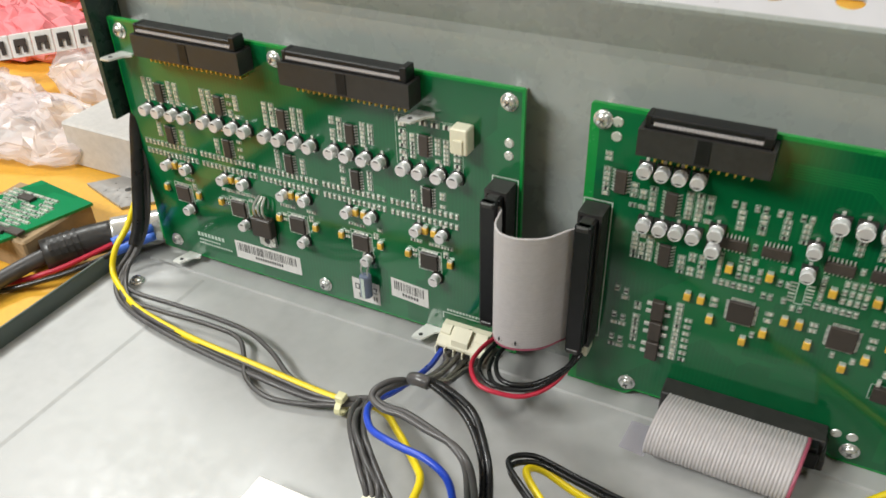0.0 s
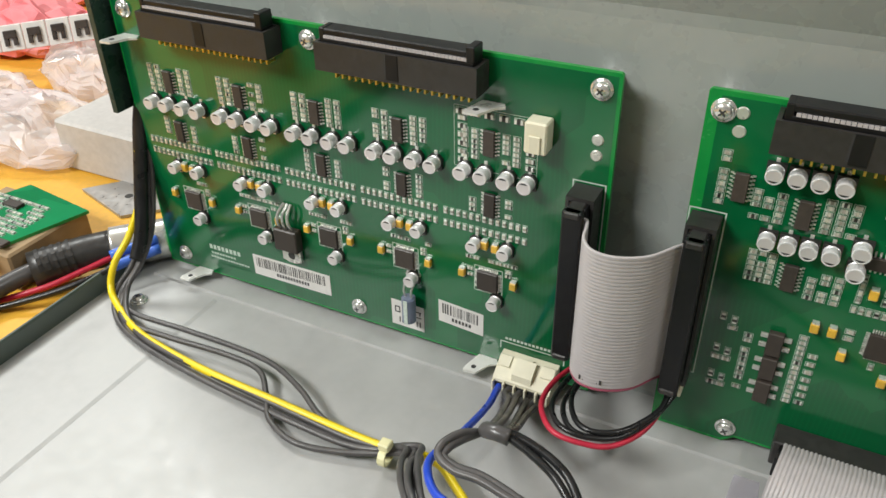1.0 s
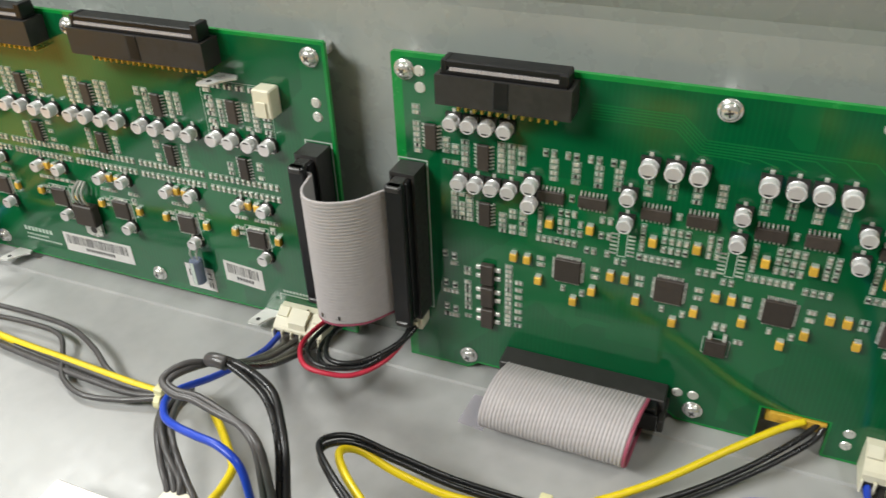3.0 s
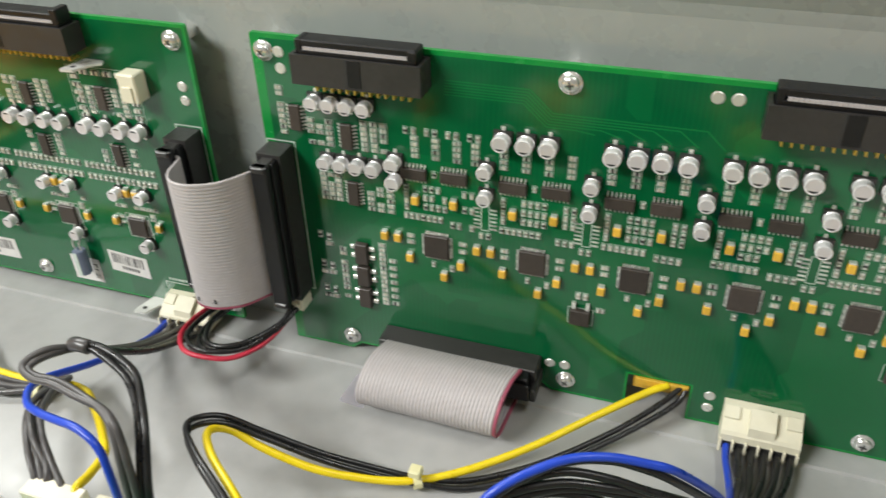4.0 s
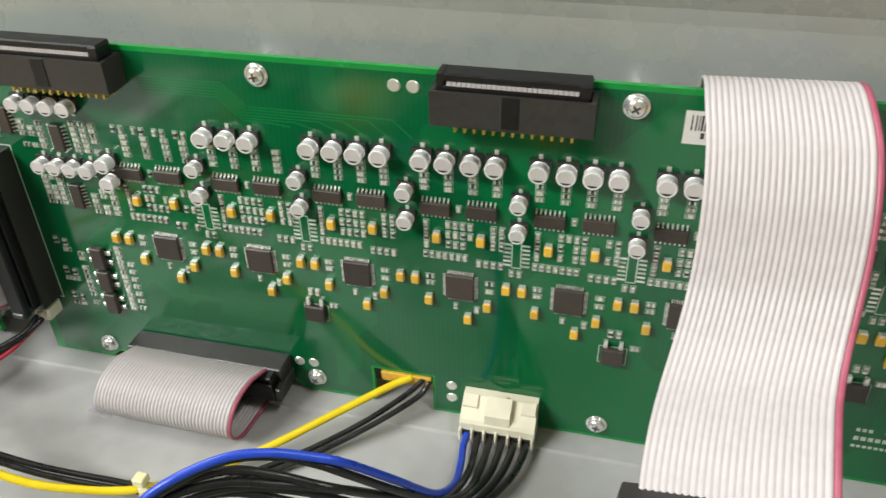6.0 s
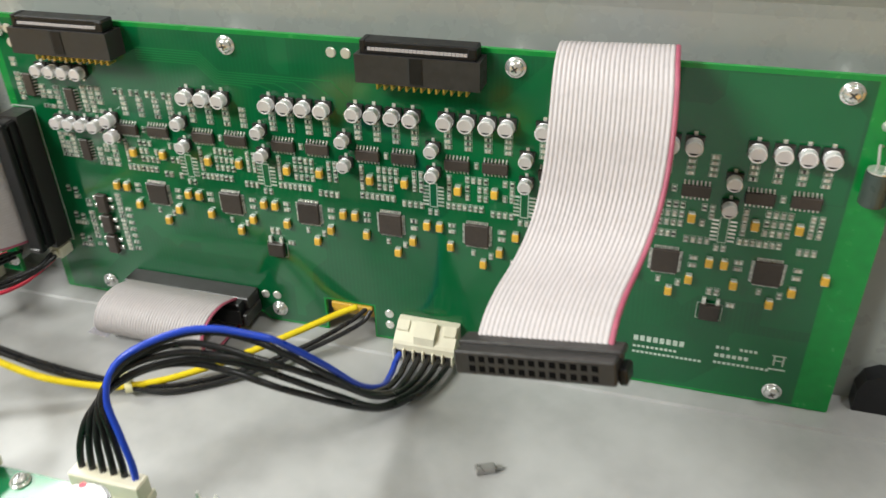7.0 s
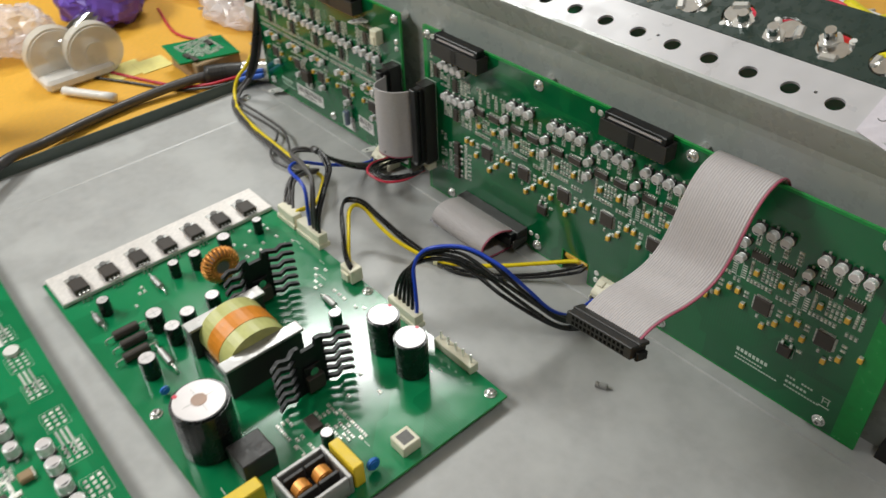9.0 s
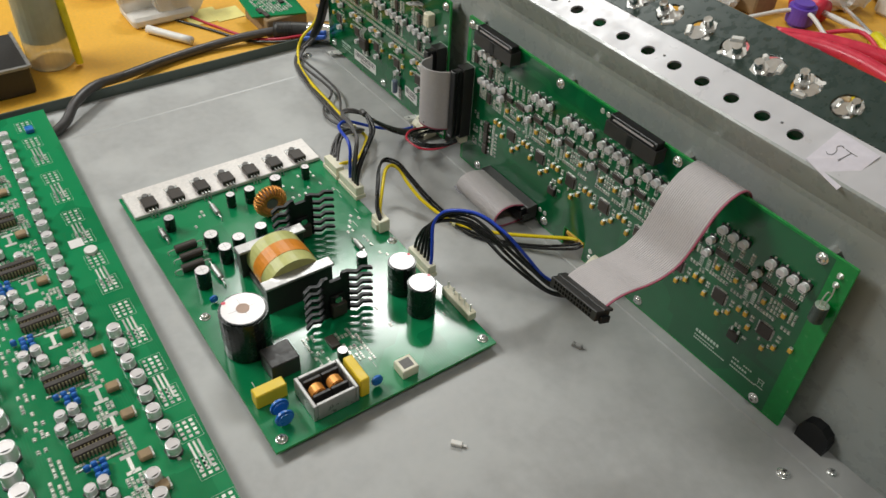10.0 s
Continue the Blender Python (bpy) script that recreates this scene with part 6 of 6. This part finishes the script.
part("shank", tube([(52, 500, 8), (10, 528, 7), (-30, 552, 6)], 2.4, 8), STEELM, driver, smooth=True)
tagged(part("white_tray", one_box(0, 110, 580, 680, -3, 24, 4), WHITEP), "white plastic tray on the bench", "tray")
tagged(part("grey_knob", one_cyl(40, 410, 4, 10, 14, "Z", 24, bevel=2), FERRITE), "grey round knob on the bench", "knob")
tagged(part("card_box", one_box(-110, -62, 446, 486, -3, 20, 2), CARD), "brown card box on the bench", "box")
bag(-150, 600, 160, 120, 60, 31.0, POLY, "clear crumpled plastic bag on the bench")
bag(220, 600, 160, 120, 60, 33.0, PINK, "pink antistatic bag on the bench")
bag(150, 380, 90, 50, 26, 35.0, YELP, "yellow plastic bag on the bench")
for k, (x, y, w, d, h, m, lab) in enumerate(((120, 560, 90, 60, 40, WHITEP, "white foam packing on the bench"), (20, 640, 120, 80, 50, WHITEP, "white foam packing on the bench"), (170, 480, 60, 46, 26, PURPLE, "purple plastic pouch on the bench"),
                                          (-140, 470, 80, 50, 30, POLY, "clear plastic bag on the bench"), (260, 330, 90, 60, 26, REDP, "red plastic pouch on the bench"), (300, 520, 110, 70, 40, POLY, "clear plastic bag on the bench"),
                                          (-260, 520, 120, 90, 50, PINK, "pink antistatic bag on the bench"), (90, 372, 50, 36, 16, WHITEP, "white foam packing on the bench"), (20, 360, 60, 40, 18, PINK, "pink antistatic bag on the bench"), (-110, 425, 70, 40, 24, WHITEP, "white foam packing on the bench"), (210, 350, 60, 50, 20, WHITEP, "white foam packing on the bench"), (-60, 560, 120, 60, 40, WHITEP, "white foam packing on the bench"))):
    bag(x, y, w, d, h, 41.0 + 2 * k, m, lab)
for k in range(5):
    tagged(part("loose_wire", tube([(-60 + 60 * k, 420 + 12 * k, 2), (-20 + 62 * k, 470 + 10 * k, 16), (40 + 50 * k, 450 + 20 * k, 8), (70 + 50 * k, 520 + 16 * k, 2)], 2.4, 8), (WHITEP, REDP, YELP, WBLUE, WHITEP)[k], smooth=True), "loose coloured wire on the bench", "wire", "loose wires")
